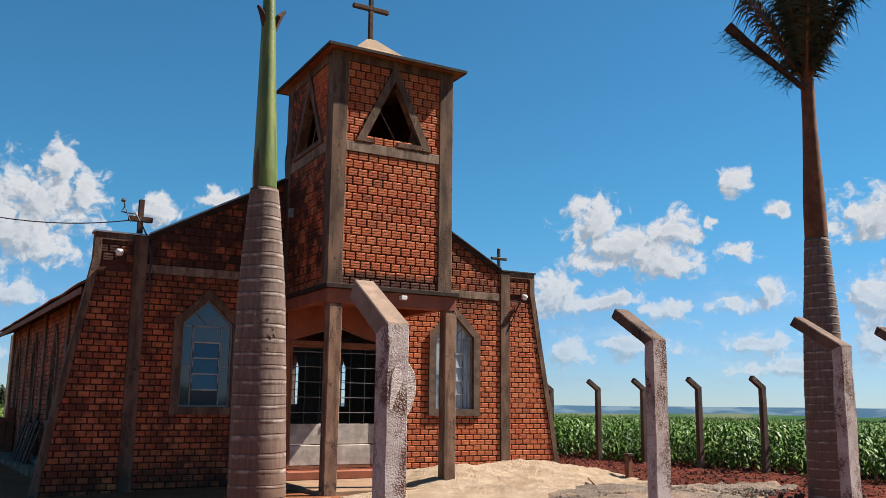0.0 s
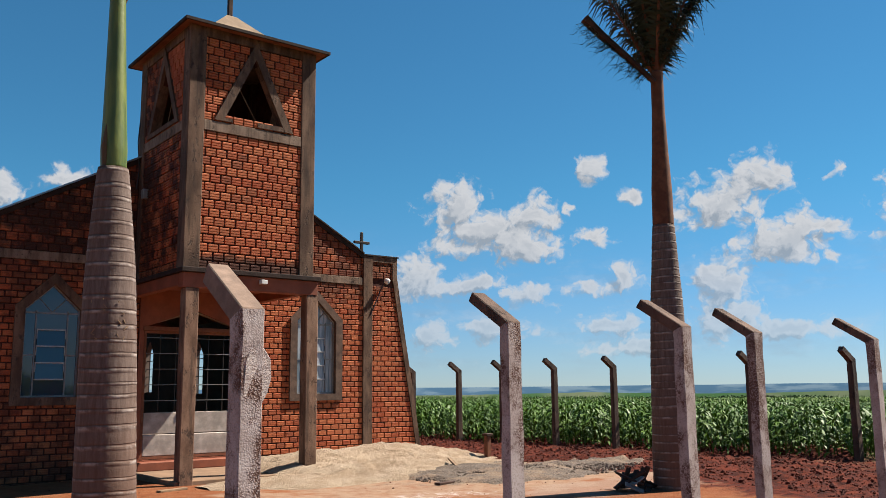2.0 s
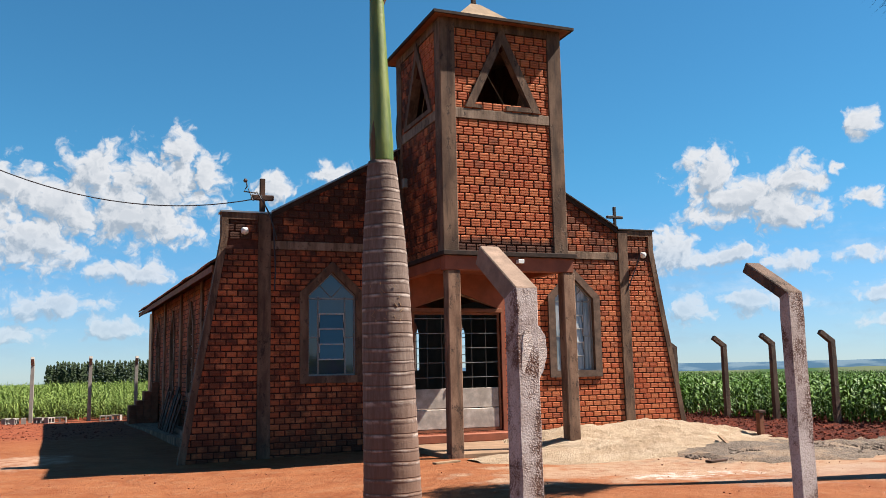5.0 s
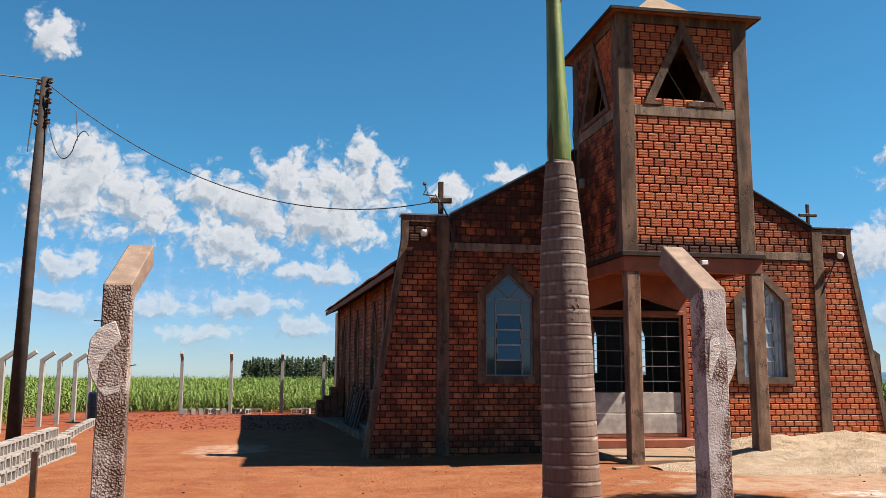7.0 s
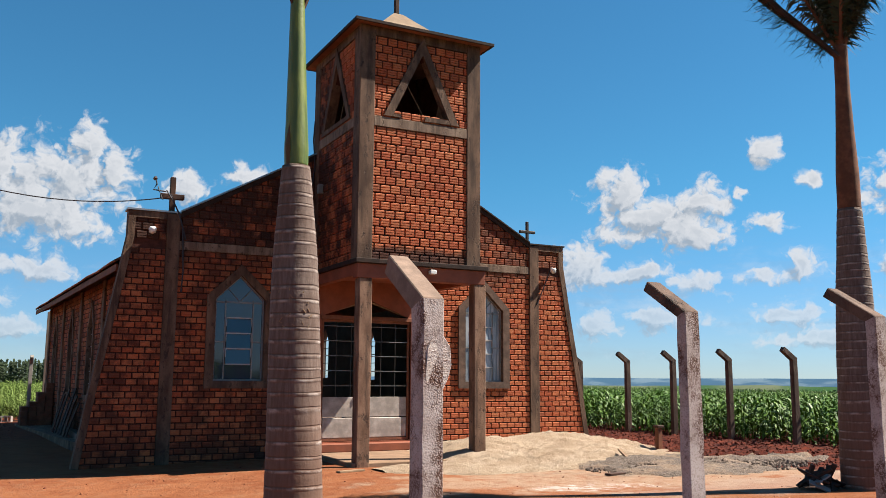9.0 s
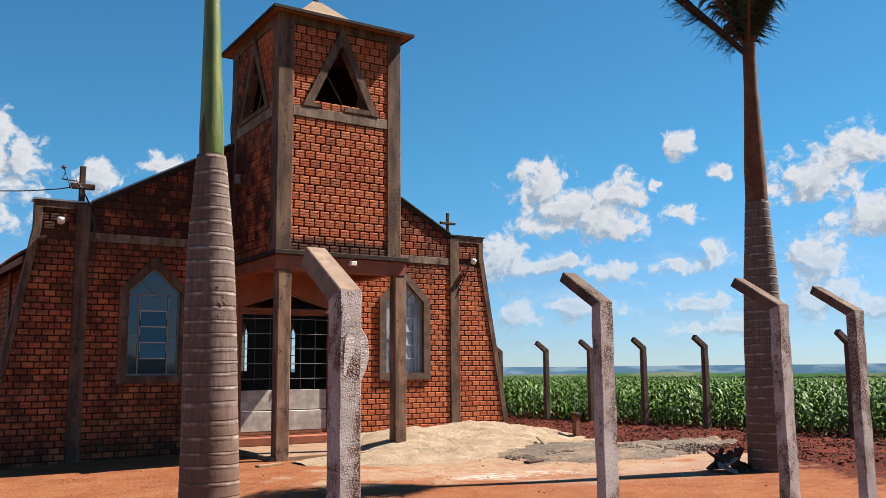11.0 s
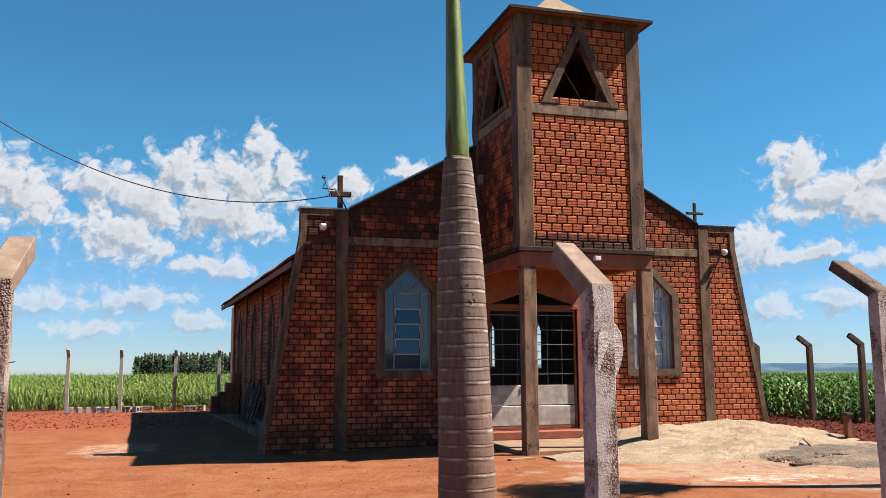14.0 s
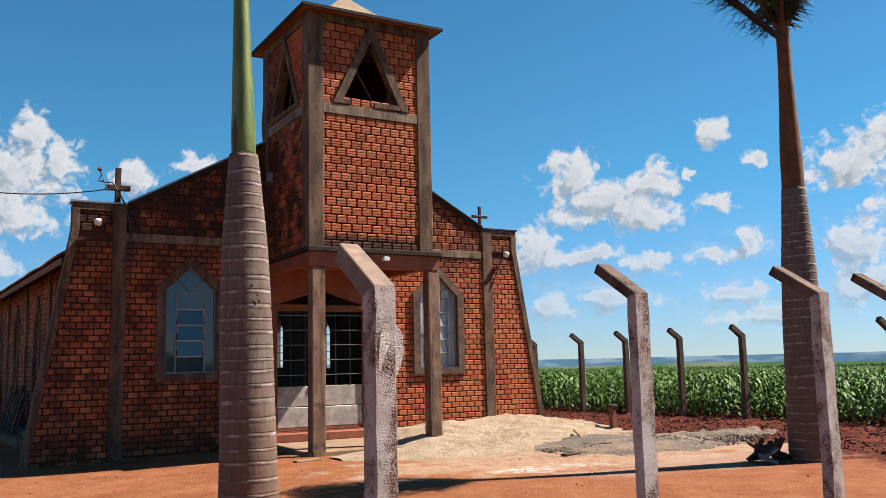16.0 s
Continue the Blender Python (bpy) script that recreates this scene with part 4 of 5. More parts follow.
    lo = [bm.verts.new(p) for p in ((x0, y0, 7.700), (x1, y0, 7.700), (x1, y1, 7.700), (x0, y1, 7.700))]
    hi = [bm.verts.new((p.co.x, p.co.y, 7.735)) for p in lo]
    ins = [bm.verts.new((sx * TW, yc + sy * TD / 2, 7.722)) for sx, sy in ((-1, -1), (1, -1), (1, 1), (-1, 1))]
    apex = bm.verts.new((0, yc, 8.62))
    ring = [bm.verts.new((sx * 0.10, yc + sy * 0.10, 8.57)) for sx, sy in ((-1, -1), (1, -1), (1, 1), (-1, 1))]
    knee = [bm.verts.new((sx * 0.78, yc + sy * 0.78, 7.90)) for sx, sy in ((-1, -1), (1, -1), (1, 1), (-1, 1))]
    for i in range(4):
        j = (i + 1) % 4
        bm.faces.new((lo[i], lo[j], hi[j], hi[i]))
        bm.faces.new((ins[i], ins[j], lo[j], lo[i]))
        bm.faces.new((hi[i], hi[j], knee[j], knee[i]))
        bm.faces.new((knee[i], knee[j], ring[j], ring[i]))
        bm.faces.new((ring[i], ring[j], apex))
    bm.faces.new(ins)
    bmesh.ops.recalc_face_normals(bm, faces=bm.faces)
    part("tower_roof", bm, ROOFCAP, church, "low mortar-covered pyramid roof")
    bm = bmesh.new()
    a = [bm.verts.new((p[0], p[1], 7.694)) for p in ((x0 + 0.01, y0 + 0.01), (x1 - 0.01, y0 + 0.01), (x1 - 0.01, y1 - 0.01), (x0 + 0.01, y1 - 0.01))]
    c = [bm.verts.new((sx * (TW + 0.03), yc + sy * (TD / 2 + 0.03), 7.712)) for sx, sy in ((-1, -1), (1, -1), (1, 1), (-1, 1))]
    for i in range(4):
        j = (i + 1) % 4
        bm.faces.new((a[i], a[j], c[j], c[i]))
    part("eave_soffit", bm, SOFFIT, church, "dark reddish boarded soffit")
    edge = part("eave_edge", frame_prism([(x0 - 0.01, y0 - 0.01), (x1 + 0.01, y0 - 0.01), (x1 + 0.01, y1 + 0.01), (x0 - 0.01, y1 + 0.01)], [(x0 + 0.03, y0 + 0.03), (x1 - 0.03, y0 + 0.03), (x1 - 0.03, y1 - 0.03), (x0 + 0.03, y1 - 0.03)], 0, 1), SLAB_EDGE, church, "dark worn roof edge")
    for v in edge.data.vertices:
        u, w, z = v.co.x, v.co.y, v.co.z
        v.co = (u, z, 7.690 + 0.052 * w)


def cross(base, height, arm, thick, mat, label, up=0.62):
    c = thing("cross", label, "cross", at=pose(*base))
    part("upright", slab(-thick / 2, thick / 2, -thick / 2, thick / 2, 0, height, 0.008), mat, c)
    part("crossbar", slab(-arm / 2, arm / 2, -thick / 2 - 0.004, thick / 2 + 0.004, height * up - thick / 2, height * up + thick / 2, 0.008), mat, c)
    return c


build_tower()
cross((0, -TP + TD / 2, 8.60), 1.0, 0.78, 0.085, DARKWOOD, "dark wooden cross on top of the bell tower", 0.66)
cross((-3.93, 0.10, SHOULDER + 0.027), 0.66, 0.42, 0.095, DARKWOOD, "dark wooden cross wrapped in cables on the shoulder", 0.45)
cross((3.80, 0.10, SHOULDER + 0.02), 0.52, 0.40, 0.06, DARKSTEEL, "slim dark cross on the shoulder of the front", 0.55)


def build_porch():
    x0, x1, y0 = -TW - 0.12, TW + 0.06, -TP - 0.26
    part("porch_slab", slab(x0, x1, y0, -0.04, 3.37, 3.45, 0.008), SLAB_EDGE, church, "stained concrete porch slab")
    part("porch_beam", slab(x0 + 0.05, x1 - 0.05, y0 + 0.06, y0 + 0.26, 3.12, 3.368, 0.006), REDPAINT, church, "red painted porch beam")
    for x in (x0 + 0.05, x1 - 0.20):
        part("porch_beam", slab(x, x + 0.15, y0 + 0.262, -0.032, 3.16, 3.367, 0.006), REDPAINT, church, "red painted porch beam")
    part("porch_ceiling", slab(x0 + 0.205, x1 - 0.205, y0 + 0.262, -0.032, 3.33, 3.366), REDPAINT, church)
    for x, lab in ((-TW - 0.02, "worn concrete porch column, paint peeling"), (TW - 0.2, "worn concrete porch column with red base")):
        part("porch_column", slab(x, x + 0.235, y0 + 0.07, y0 + 0.29, -0.05, 3.12, 0.012), CONCRETE, church, lab)
    part("porch_floor", slab(x0 + 0.05, x1 + 0.25, y0 + 0.10, -0.005, -0.06, 0.035, 0.01), SANDY, church, "sandy concrete porch floor")
    part("door_step", slab(DOORX0 - 0.12, DOORX1 + 0.08, -0.30, -0.030, 0.036, 0.19, 0.012), REDPAINT, church, "red painted door step")
    # smooth red wall behind the porch, round the doorway
    bm = wall_with_holes("porch_wall", [(-1.11, 0.19), (0.98, 0.19), (0.98, 3.36), (-1.11, 3.36)], [[(DOORX0, 0.21), (DOORX1, 0.21), (DOORX1, 2.62), ((DOORX0 + DOORX1) / 2, DOOR1), (DOORX0, 2.62)]], -0.028, 0.010, "y", REDPAINT, church)
    tagged(bm, "red painted plaster around the doorway")


build_porch()


def build_doors():
    mid = (DOORX0 + DOORX1) / 2
    z0, z1 = 0.22, 2.56
    part("door_lintel", slab(DOORX0 - 0.02, DOORX1 + 0.02, -0.05, 0.06, 2.56, 2.64, 0.006), SOFFIT, church, "red brown door lintel")
    for side in (-1, 1):
        lo, hi = (DOORX0 + 0.02, mid - 0.01) if side < 0 else (mid + 0.01, DOORX1 - 0.02)
        d = part("door", frame_prism([(lo, z0), (hi, z0), (hi, z1), (lo, z1)], [(lo + 0.045, z0 + 0.05), (hi - 0.045, z0 + 0.05), (hi - 0.045, z1 - 0.045), (lo + 0.045, z1 - 0.045)], 0.02, 0.06), SOFFIT, church, "barred steel door leaf with worn white panels below")
        for k in range(2):
            a = z0 + 0.055 + k * 0.40
            part("panel", slab(lo + 0.05, hi - 0.05, 0.024 + 0.012 * k, 0.048, a, a + 0.385, 0.012), PANEL, d, "worn off-white sheet panel")
        for k in range(1, 3):
            x = lo + (hi - lo) * k / 3
            part("bar", slab(x - 0.007, x + 0.007, 0.03, 0.05, z0 + 0.86, z1 - 0.046), DARKSTEEL, d)
        for k in range(5):
            z = z0 + 1.05 + k * 0.29
            part("bar", slab(lo + 0.046, hi - 0.046, 0.022, 0.052, z, z + 0.011), FRAME, d)
        part("handle", tube([(mid + side * 0.06, 0.015, 1.15), (mid + side * 0.06, -0.03, 1.17), (mid + side * 0.06, -0.03, 1.29), (mid + side * 0.06, 0.015, 1.31)], 0.01, 6), DARKSTEEL, d)
    bm = tube([(DOORX0 + 0.02, 0.03, 2.65), (mid, 0.03, 2.95)], 0.02, 5)
    part("fanlight_bar", bm, WOOD, church)
    part("fanlight_bar", tube([(DOORX1 - 0.02, 0.03, 2.65), (mid, 0.03, 2.95)], 0.02, 5), WOOD, church)


build_doors()


def build_nave():
    """The hall behind the front: it widens a little to the back. Side walls with lancets, tiled roof."""
    L = 13.0
    lean = math.tan(radians(3.0))
    W0 = 4.42
    # west wall in its own plane: u runs from the back to the front
    at_w = pose(-W0, 0.2, 0, 0, 0, -90 + 3.0)
    west = thing("nave_wall", "", "")
    west.parent = church
    bm = bmesh.new()
    wins = [-5.0, -8.2, -11.4]
    out = [(-L, 0), (-0.02, 0), (-0.02, 3.5), (-L, 3.5)]
    holes = [lancet(u, 0.34, 1.0, 2.55, 3.05) for u in wins]
    plate = wall_with_holes("nave_wall", out, holes, 0.020, 0.18, "y", MORTAR, church)
    plate.matrix_basis = at_w
    bpy.data.objects.remove(west)
    tagged(plate, "brick side wall of the nave with narrow pointed windows")
    def spans(z):
        s = [(-L, -0.05)]
        for u in wins:
            h = lancet_half(z, 0.44, 0.9, 2.58, 3.15)
            if h > 0:
                s = cut(s, u - h, u + h)
        for u in (-3.4, -6.6, -9.8, -12.9):
            s = cut(s, u - 0.12, u + 0.12)
        return s
    lay(plate, pose(0, 0, 0), 0.02, 3.5, spans, single=0, seed=41)
    for u in (-3.4, -6.6, -9.8, -12.9):
        b = slab(u - 0.12, u + 0.12, -0.05, 0.014, 0, 3.49, 0.01)
        part("pilaster", b, CONCRETE, church).matrix_basis = at_w
    for u in wins:
        w = part("window", frame_prism(lancet(u, 0.44, 0.9, 2.58, 3.15), lancet(u, 0.33, 1.01, 2.55, 3.02), -0.035, 0.06), CONCRETE, church, "narrow pointed side window")
        w.matrix_basis = at_w
        part("pane", prism(lancet(u, 0.335, 1.0, 2.56, 3.03), 0.075, 0.081), GLASS, w)
        for k in range(5):
            part("glazing_bar", slab(u - 0.32, u + 0.32, 0.045, 0.074, 1.25 + k * 0.28, 1.27 + k * 0.28), WHITEBAR, w)
    # east wall with two clear openings that show bright through the doors
    x1 = 4.2
    holes = [lancet(y, 0.36, 1.35, 2.55, 3.0) for y in (10.02,)]
    east = wall_with_holes("nave_wall", [(0.2, 0), (15.2, 0), (15.2, 3.5), (0.2, 3.5)], holes + [lancet(14.35, 0.36, 1.4, 2.75, 3.2)], x1, x1 + 0.16, "x", INSIDE, church)
    tagged(east, "side wall of the nave with open pointed windows")
    for y, z0 in ((10.02, 1.1), (14.35, 1.15)):
        for k in range(6):
            part("glazing_bar", slab(x1 + 0.05, x1 + 0.08, y - 0.36, y + 0.36, z0 + 0.25 + k * 0.27, z0 + 0.27 + k * 0.27), DARKSTEEL, east)
        part("glazing_bar", slab(x1 + 0.05, x1 + 0.08, y + 0.10, y + 0.12, z0 + 0.25, z0 + 1.7), DARKSTEEL, east)
    xb = -W0 - L * lean
    part("nave_wall", prism([(xb, 0), (x1 + 0.16, 0), (x1 + 0.16, 3.5), (0, 5.9), (xb, 3.5)], 13.2 + 2.0, 13.4 + 2.0), INSIDE, church, "plain back wall of the nave")
    part("nave_wall", slab(xb, -4.9, 13.19, 13.3, 0, 3.5), MORTAR, church)
    part("nave_floor", slab(xb + 0.2, x1, 0.21, 15.1, 0.0, 0.18), INSIDE, church, "dark floor of the nave")
    # roof in rolls of clay tile
    zr, ze = 6.22, 3.46
    ye = 13.55
    for side in (-1, 1):
        vs, fs = [], []
        k, rows = 230, 14
        for j in range(rows + 1):
            t = j / rows
            for i in range(k + 1):
                y = 0.21 + (ye - 0.21 + (1.9 if side > 0 else 0)) * i / k
                xe = (-(W0 + 0.42) - y * lean) if side < 0 else x1 + 0.55
                z = zr + (ze - zr) * t + 0.035 * abs(math.sin(i * math.pi / 2.0 + 0.4)) + 0.012 * (j % 2) + 0.02 * noise.noise(Vector((y * 0.7, t * 4, side)))
                vs.append((xe * t, y, z))
        for j in range(rows):
            for i in range(k):
                a = j * (k + 1) + i
                fs.append((a, a + 1, a + k + 2, a + k + 1))
        roof = mesh_of("nave_roof", vs, fs, TILE, church, "sagging clay tile roof over the nave")
        s = roof.modifiers.new("thick", "SOLIDIFY")
        s.thickness, s.offset = 0.03, -1.0
        xs, xe = (-(W0 + 0.40), -(W0 + 0.40) - ye * lean) if side < 0 else (x1 + 0.53, x1 + 0.53)
        bm = bmesh.new()
        q = [bm.verts.new(p) for p in ((xs, 0.22, 3.42), (xe, ye, 3.42), (xe, ye, 3.30), (xs, 0.22, 3.30))]
        q2 = [bm.verts.new((v.co.x - side * 0.03, v.co.y, v.co.z)) for v in q]
        bm.faces.new(q)
        bm.faces.new(q2[::-1])
        for i in range(4):
            bm.faces.new((q[i], q2[i], q2[(i + 1) % 4], q[(i + 1) % 4]))
        bmesh.ops.recalc_face_normals(bm, faces=bm.faces)
        part("fascia_board", bm, SOFFIT, church, "reddish wooden fascia board")
        bm = bmesh.new()
        q = [bm.verts.new(p) for p in ((xs, 0.22, 3.31), (xe, ye, 3.31), (xe + (-side) * 0.45, ye, 3.5), (xs + (-side) * 0.45, 0.22, 3.5))]
        bm.faces.new(q)
        bmesh.ops.solidify(bm, geom=bm.faces[:], thickness=0.02)
        part("eave_boards", bm, SOFFIT, church, "reddish eave boarding")


build_nave()

# ---------------------------------------------------------------- fence posts
ARM = Vector((0.0, 0.30, 0.185))


def post_mesh(w, h, arm=ARM, rough=0.004, seed=1, deep=1.0):
    """A cast post whose top leans over, as one mesh; slightly uneven."""
    bm = bmesh.new()
    a = w / 2
    n = Vector((0, -arm.z, arm.y)).normalized() * a * deep
    levels = [-0.25 + (h + 0.25) * k / 16 for k in range(17)]
    loops = []
    for z in levels:
        t = 1.06 - 0.06 * z / h
        dz = a * deep * 0.45 if z == levels[-1] else 0.0
        loops.append([Vector((sx * a * t, sy * a * t * deep, z + (dz if sy < 0 else -dz))) for sx, sy in ((-1, -1), (1, -1), (1, 1), (-1, 1))])
    tip = Vector((0, 0, h)) + arm
    loops.append([tip + Vector((sx * a, 0, 0)) * 0.96 + (n if sy < 0 else -n) * 0.92 for sx, sy in ((-1, -1), (1, -1), (1, 1), (-1, 1))])
    rings = []
    for i, lp in enumerate(loops):
        rings.append([bm.verts.new(p + Vector((noise.noise(p * 9 + Vector((seed, 0, 0))), noise.noise(p * 9 + Vector((0, seed, 0))), 0)) * rough) for p in lp])
    for p, q in zip(rings, rings[1:]):
        for k in range(4):
            bm.faces.new((p[k], p[(k + 1) % 4], q[(k + 1) % 4], q[k]))
    bm.faces.new(rings[0][::-1])
    bm.faces.new(rings[-1])
    bmesh.ops.recalc_face_normals(bm, faces=bm.faces)
    es = [e for e in bm.edges if e.calc_face_angle(0) > 0.9]
    bmesh.ops.bevel(bm, geom=es, offset=0.005, segments=1, affect="EDGES")
    for f in bm.faces:
        f.material_index = 1 if f.calc_center_median().z > h - 0.02 else 0
    return bm


NEAR = [(-7.46, -12.16), (-4.80, -12.28), (-3.24, -12.42), (-2.03, -12.70), (-1.06, -12.59), (0.69, -12.58), (2.95, -12.35)]
for i, (x, y) in enumerate(NEAR):
    mended = i < 2
    p = thing("fence_post", "bent-top concrete post mended with a lump of mortar" if mended else "rough bent-top concrete fence post standing in red earth", "fence post", "posts of the front fence", pose(x, y, 0, 0, 0, (4, 4, 3, 5, 2, 4, 3)[i]))
    arm = Vector((0.05, 0.43, 0.245)) if i == 1 else Vector((0.05, 0.36, 0.205)) if i == 0 else Vector((0.02, 0.30, 0.185))
    high = 1.78 if i == 0 else 1.8
    shaft = part("shaft", post_mesh(0.118 if mended else 0.109, high, arm, 0.006, 3.0 + i, 1.0 if mended else 0.62), POST_OLD if i == 0 else POST, p)
    shaft.data.materials.append(POST_ARM if mended else POST_SHADED)
    if mended:
        s = 1 if i == 1 else -1
        outline = [(0.0, high - 0.13), (0.062, high - 0.16), (0.098, high - 0.21), (0.106, high - 0.30), (0.084, high - 0.37), (0.062, high - 0.41), (0.030, high - 0.45), (-0.030, high - 0.43), (-0.045, high - 0.36), (-0.035, high - 0.22)]
        bm = prism([(s * u, v) for u, v in outline], -0.0605, 0.045)
        bmesh.ops.bevel(bm, geom=list(bm.edges), offset=0.004, segments=1, affect="EDGES", clamp_overlap=True)
        for v in bm.verts:
            v.co.y += 0.006 * noise.noise(v.co * 14)
        part("mortar_patch", bm, PATCH, p, "grey trowelled mortar patch")
        if i == 0:
            part("wire_stub", tube([(-0.05, 0.0, 1.65), (-0.095, 0.0, 1.652)], 0.0025, 5), DARKSTEEL, p, "short rusty wire end")
            part("wire_stub", tube([(0.05, 0.0, 1.46), (0.085, 0.0, 1.465)], 0.0025, 5), DARKSTEEL, p, "short rusty wire end")

far_post = None
EAST = [(8.15, 4.13), (8.39, 2.36), (8.60, 0.84), (8.83, -0.81), (9.07, -2.49), (9.61, -5.69), (9.81, -7.75), (10.1, -10.4)]
for i, (x, y) in enumerate(EAST):
    at = pose(x, y, 0.0, 0, 0, 84)
    if far_post is None:
        far_post = thing("fence_post", "weathered bent-top concrete post before the corn, in the dark brown of its shaded side", "fence post", "posts of the eastern fence", at)
        part("shaft", post_mesh(0.12, 1.9, Vector((0, 0.30, 0.22)), 0.004, 8.0), POST_SHADED, far_post).data.materials.append(POST_SHADED)
    else:
        copy_thing(far_post, at)
north_post = None
for i, (x, y) in enumerate([(-10.35, 15.5), (-8.70, 15.8), (-6.93, 15.9), (-5.45, 16.2), (-3.4, 16.3)]):
    at = pose(x, y, 0.0, 0, 0, 180)
    if north_post is None:
        north_post = thing("fence_post", "pale bent-top concrete post at the back of the yard", "fence post", "posts of the northern fence", at)
        part("shaft", post_mesh(0.11, 1.85, Vector((0, 0.30, 0.22)), 0.003, 9.0), POST_PALE, north_post).data.materials.append(POST_PALE)
    else:
        copy_thing(north_post, at)
for i in range(7):
    t = i - 1.0
    at = pose(-13.35 + t * 0.20, 7.7 + t * 0.98, -0.15, 0, 0, -90)
    q = copy_thing(north_post, at)
    tagged(q, "new pale bent-top concrete post along the block wall", "fence post", "posts of the western fence")

# ---------------------------------------------------------------- palms


def trunk_rings(profile, lean, base, sides=28, seed=0.0, bumpy=0.0):
    """A body of rotation from (z, radius) pairs; ringed a little."""
    bm = bmesh.new()
    loops = []
    z0, z1 = profile[0][0], profile[-1][0]
    steps = int((z1 - z0) / 0.03)
    zs = [z0 + (z1 - z0) * k / steps for k in range(steps + 1)]
    for z in zs:
        r = np.interp(z, [p[0] for p in profile], [p[1] for p in profile])
        if bumpy:
            r += bumpy * (0.5 - (z * 8.6 % 1.0)) + bumpy * noise.noise(Vector((0, seed, z * 3)))
        c = Vector((lean[0] * z, lean[1] * z, z))
        loops.append([bm.verts.new(c + Vector((math.cos(a), math.sin(a), 0)) * r * (1 + 0.012 * noise.noise(Vector((math.cos(a) * 2, math.sin(a) * 2, z * 2 + seed))))) for a in [k * math.tau / sides for k in range(sides)]])
    for p, q in zip(loops, loops[1:]):
        for k in range(sides):
            bm.faces.new((p[k], p[(k + 1) % sides], q[(k + 1) % sides], q[k]))
    bm.faces.new(loops[0][::-1])
    bm.faces.new(loops[-1])
    return bm


def frond(base, yaw, pitch, length, droop, rng, leaf=0.42, gap=0.022, stubby=0.0):
    """A feather frond: a tapering midrib and two ranks of narrow hanging leaflets."""
    d = Vector((math.cos(yaw) * math.cos(pitch), math.sin(yaw) * math.cos(pitch), math.sin(pitch)))
    side = Vector((-math.sin(yaw), math.cos(yaw), 0))
    spine = []
    k = 14
    for i in range(k + 1):
        t = i / k
        spine.append(Vector(base) + d * length * t + Vector((0, 0, -droop * t * t)))
    rib = tube(spine, [0.035 * (1 - 0.8 * i / k) + 0.004 for i in range(k + 1)], 5)
    vs, fs = [], []
    n = int(length / gap)
    for q in range(n):
        t = 0.10 + 0.9 * q / n
        i = min(k - 1, int(t * k))
        p = spine[i].lerp(spine[i + 1], t * k - i)
        for s in (-1, 1):
            L = leaf * rng.uniform(0.6, 1.1) * (0.45 + 1.2 * t * (1.25 - t))
            out = (side * s * rng.uniform(0.4, 1.0) + d * rng.uniform(0.3, 0.9) + Vector((0, 0, rng.uniform(-0.5, 0.35)))).normalized()
            w = d.cross(out).cross(out).normalized() * 0.014
            a, b = p + out * L * 0.5 + Vector((0, 0, -0.05 * L)), p + out * L + Vector((rng.uniform(-0.04, 0.04), 0, -rng.uniform(0.25, 0.75) * L))
            o = len(vs)
            vs += [p - w * 0.5, p + w * 0.5, a + w, a - w, b]
            fs += [(o, o + 1, o + 2, o + 3), (o + 3, o + 2, o + 4)]
    return rib, vs, fs


def palm(base, profile, shaft, shaft_mat, lean, fronds, label, rng, crown_z, leaf):
    p = thing("palm_tree", label, "palm tree", at=pose(base[0], base[1], 0))
    part("trunk", trunk_rings(profile, lean, base, seed=base[0], bumpy=0.004), PALM, p, "grey ringed trunk", True)
    part("crownshaft", trunk_rings(shaft, lean, base, seed=base[1]), shaft_mat, p, "smooth crownshaft", True)
    for yaw, pitch, length, droop, dry in fronds:
        root = (lean[0] * crown_z, lean[1] * crown_z, crown_z - rng.uniform(0, 0.12))
        rib, vs, fs = frond(root, yaw, pitch, length, droop, rng, leaf)
        stem = part("frond", rib, DRYFROND if dry else PALMBROWN, p)
        mesh_of("frond_blade", vs, fs, DRYFROND if dry else FROND, stem)
    return p


rng = random.Random(77)
# the near palm: bottle-shaped grey trunk with a green crownshaft
P1 = (-4.297, -8.72)
palm1 = palm(P1, [(-0.20, 0.263), (0.35, 0.252), (0.74, 0.242), (1.22, 0.233), (1.62, 0.227), (2.02, 0.218), (2.47, 0.197), (2.83, 0.171), (3.15, 0.143), (3.32, 0.123)],
             [(3.31, 0.106), (3.48, 0.110), (3.73, 0.099), (4.21, 0.084), (4.54, 0.075), (4.76, 0.069), (5.1, 0.059), (5.62, 0.049)], PALMGREEN, (-0.021, 0.005),
             [(2.6, 1.0, 1.7, 0.5, False), (0.4, 1.05, 1.6, 0.5, False), (4.4, 1.1, 1.7, 0.4, False), (5.5, 1.2, 1.5, 0.3, False), (1.6, 1.3, 1.6, 0.2, False)],
             "royal palm with a grey ringed trunk and green crownshaft", rng, 5.6, 0.40)
part("dry_sheath", tube([(-0.155, -0.03, 3.28), (-0.165, -0.035, 3.5), (-0.15, -0.03, 3.75)], [0.022, 0.028, 0.004], 6), DRYFROND, palm1, "strip of dry leaf sheath")
rng2 = random.Random(4)
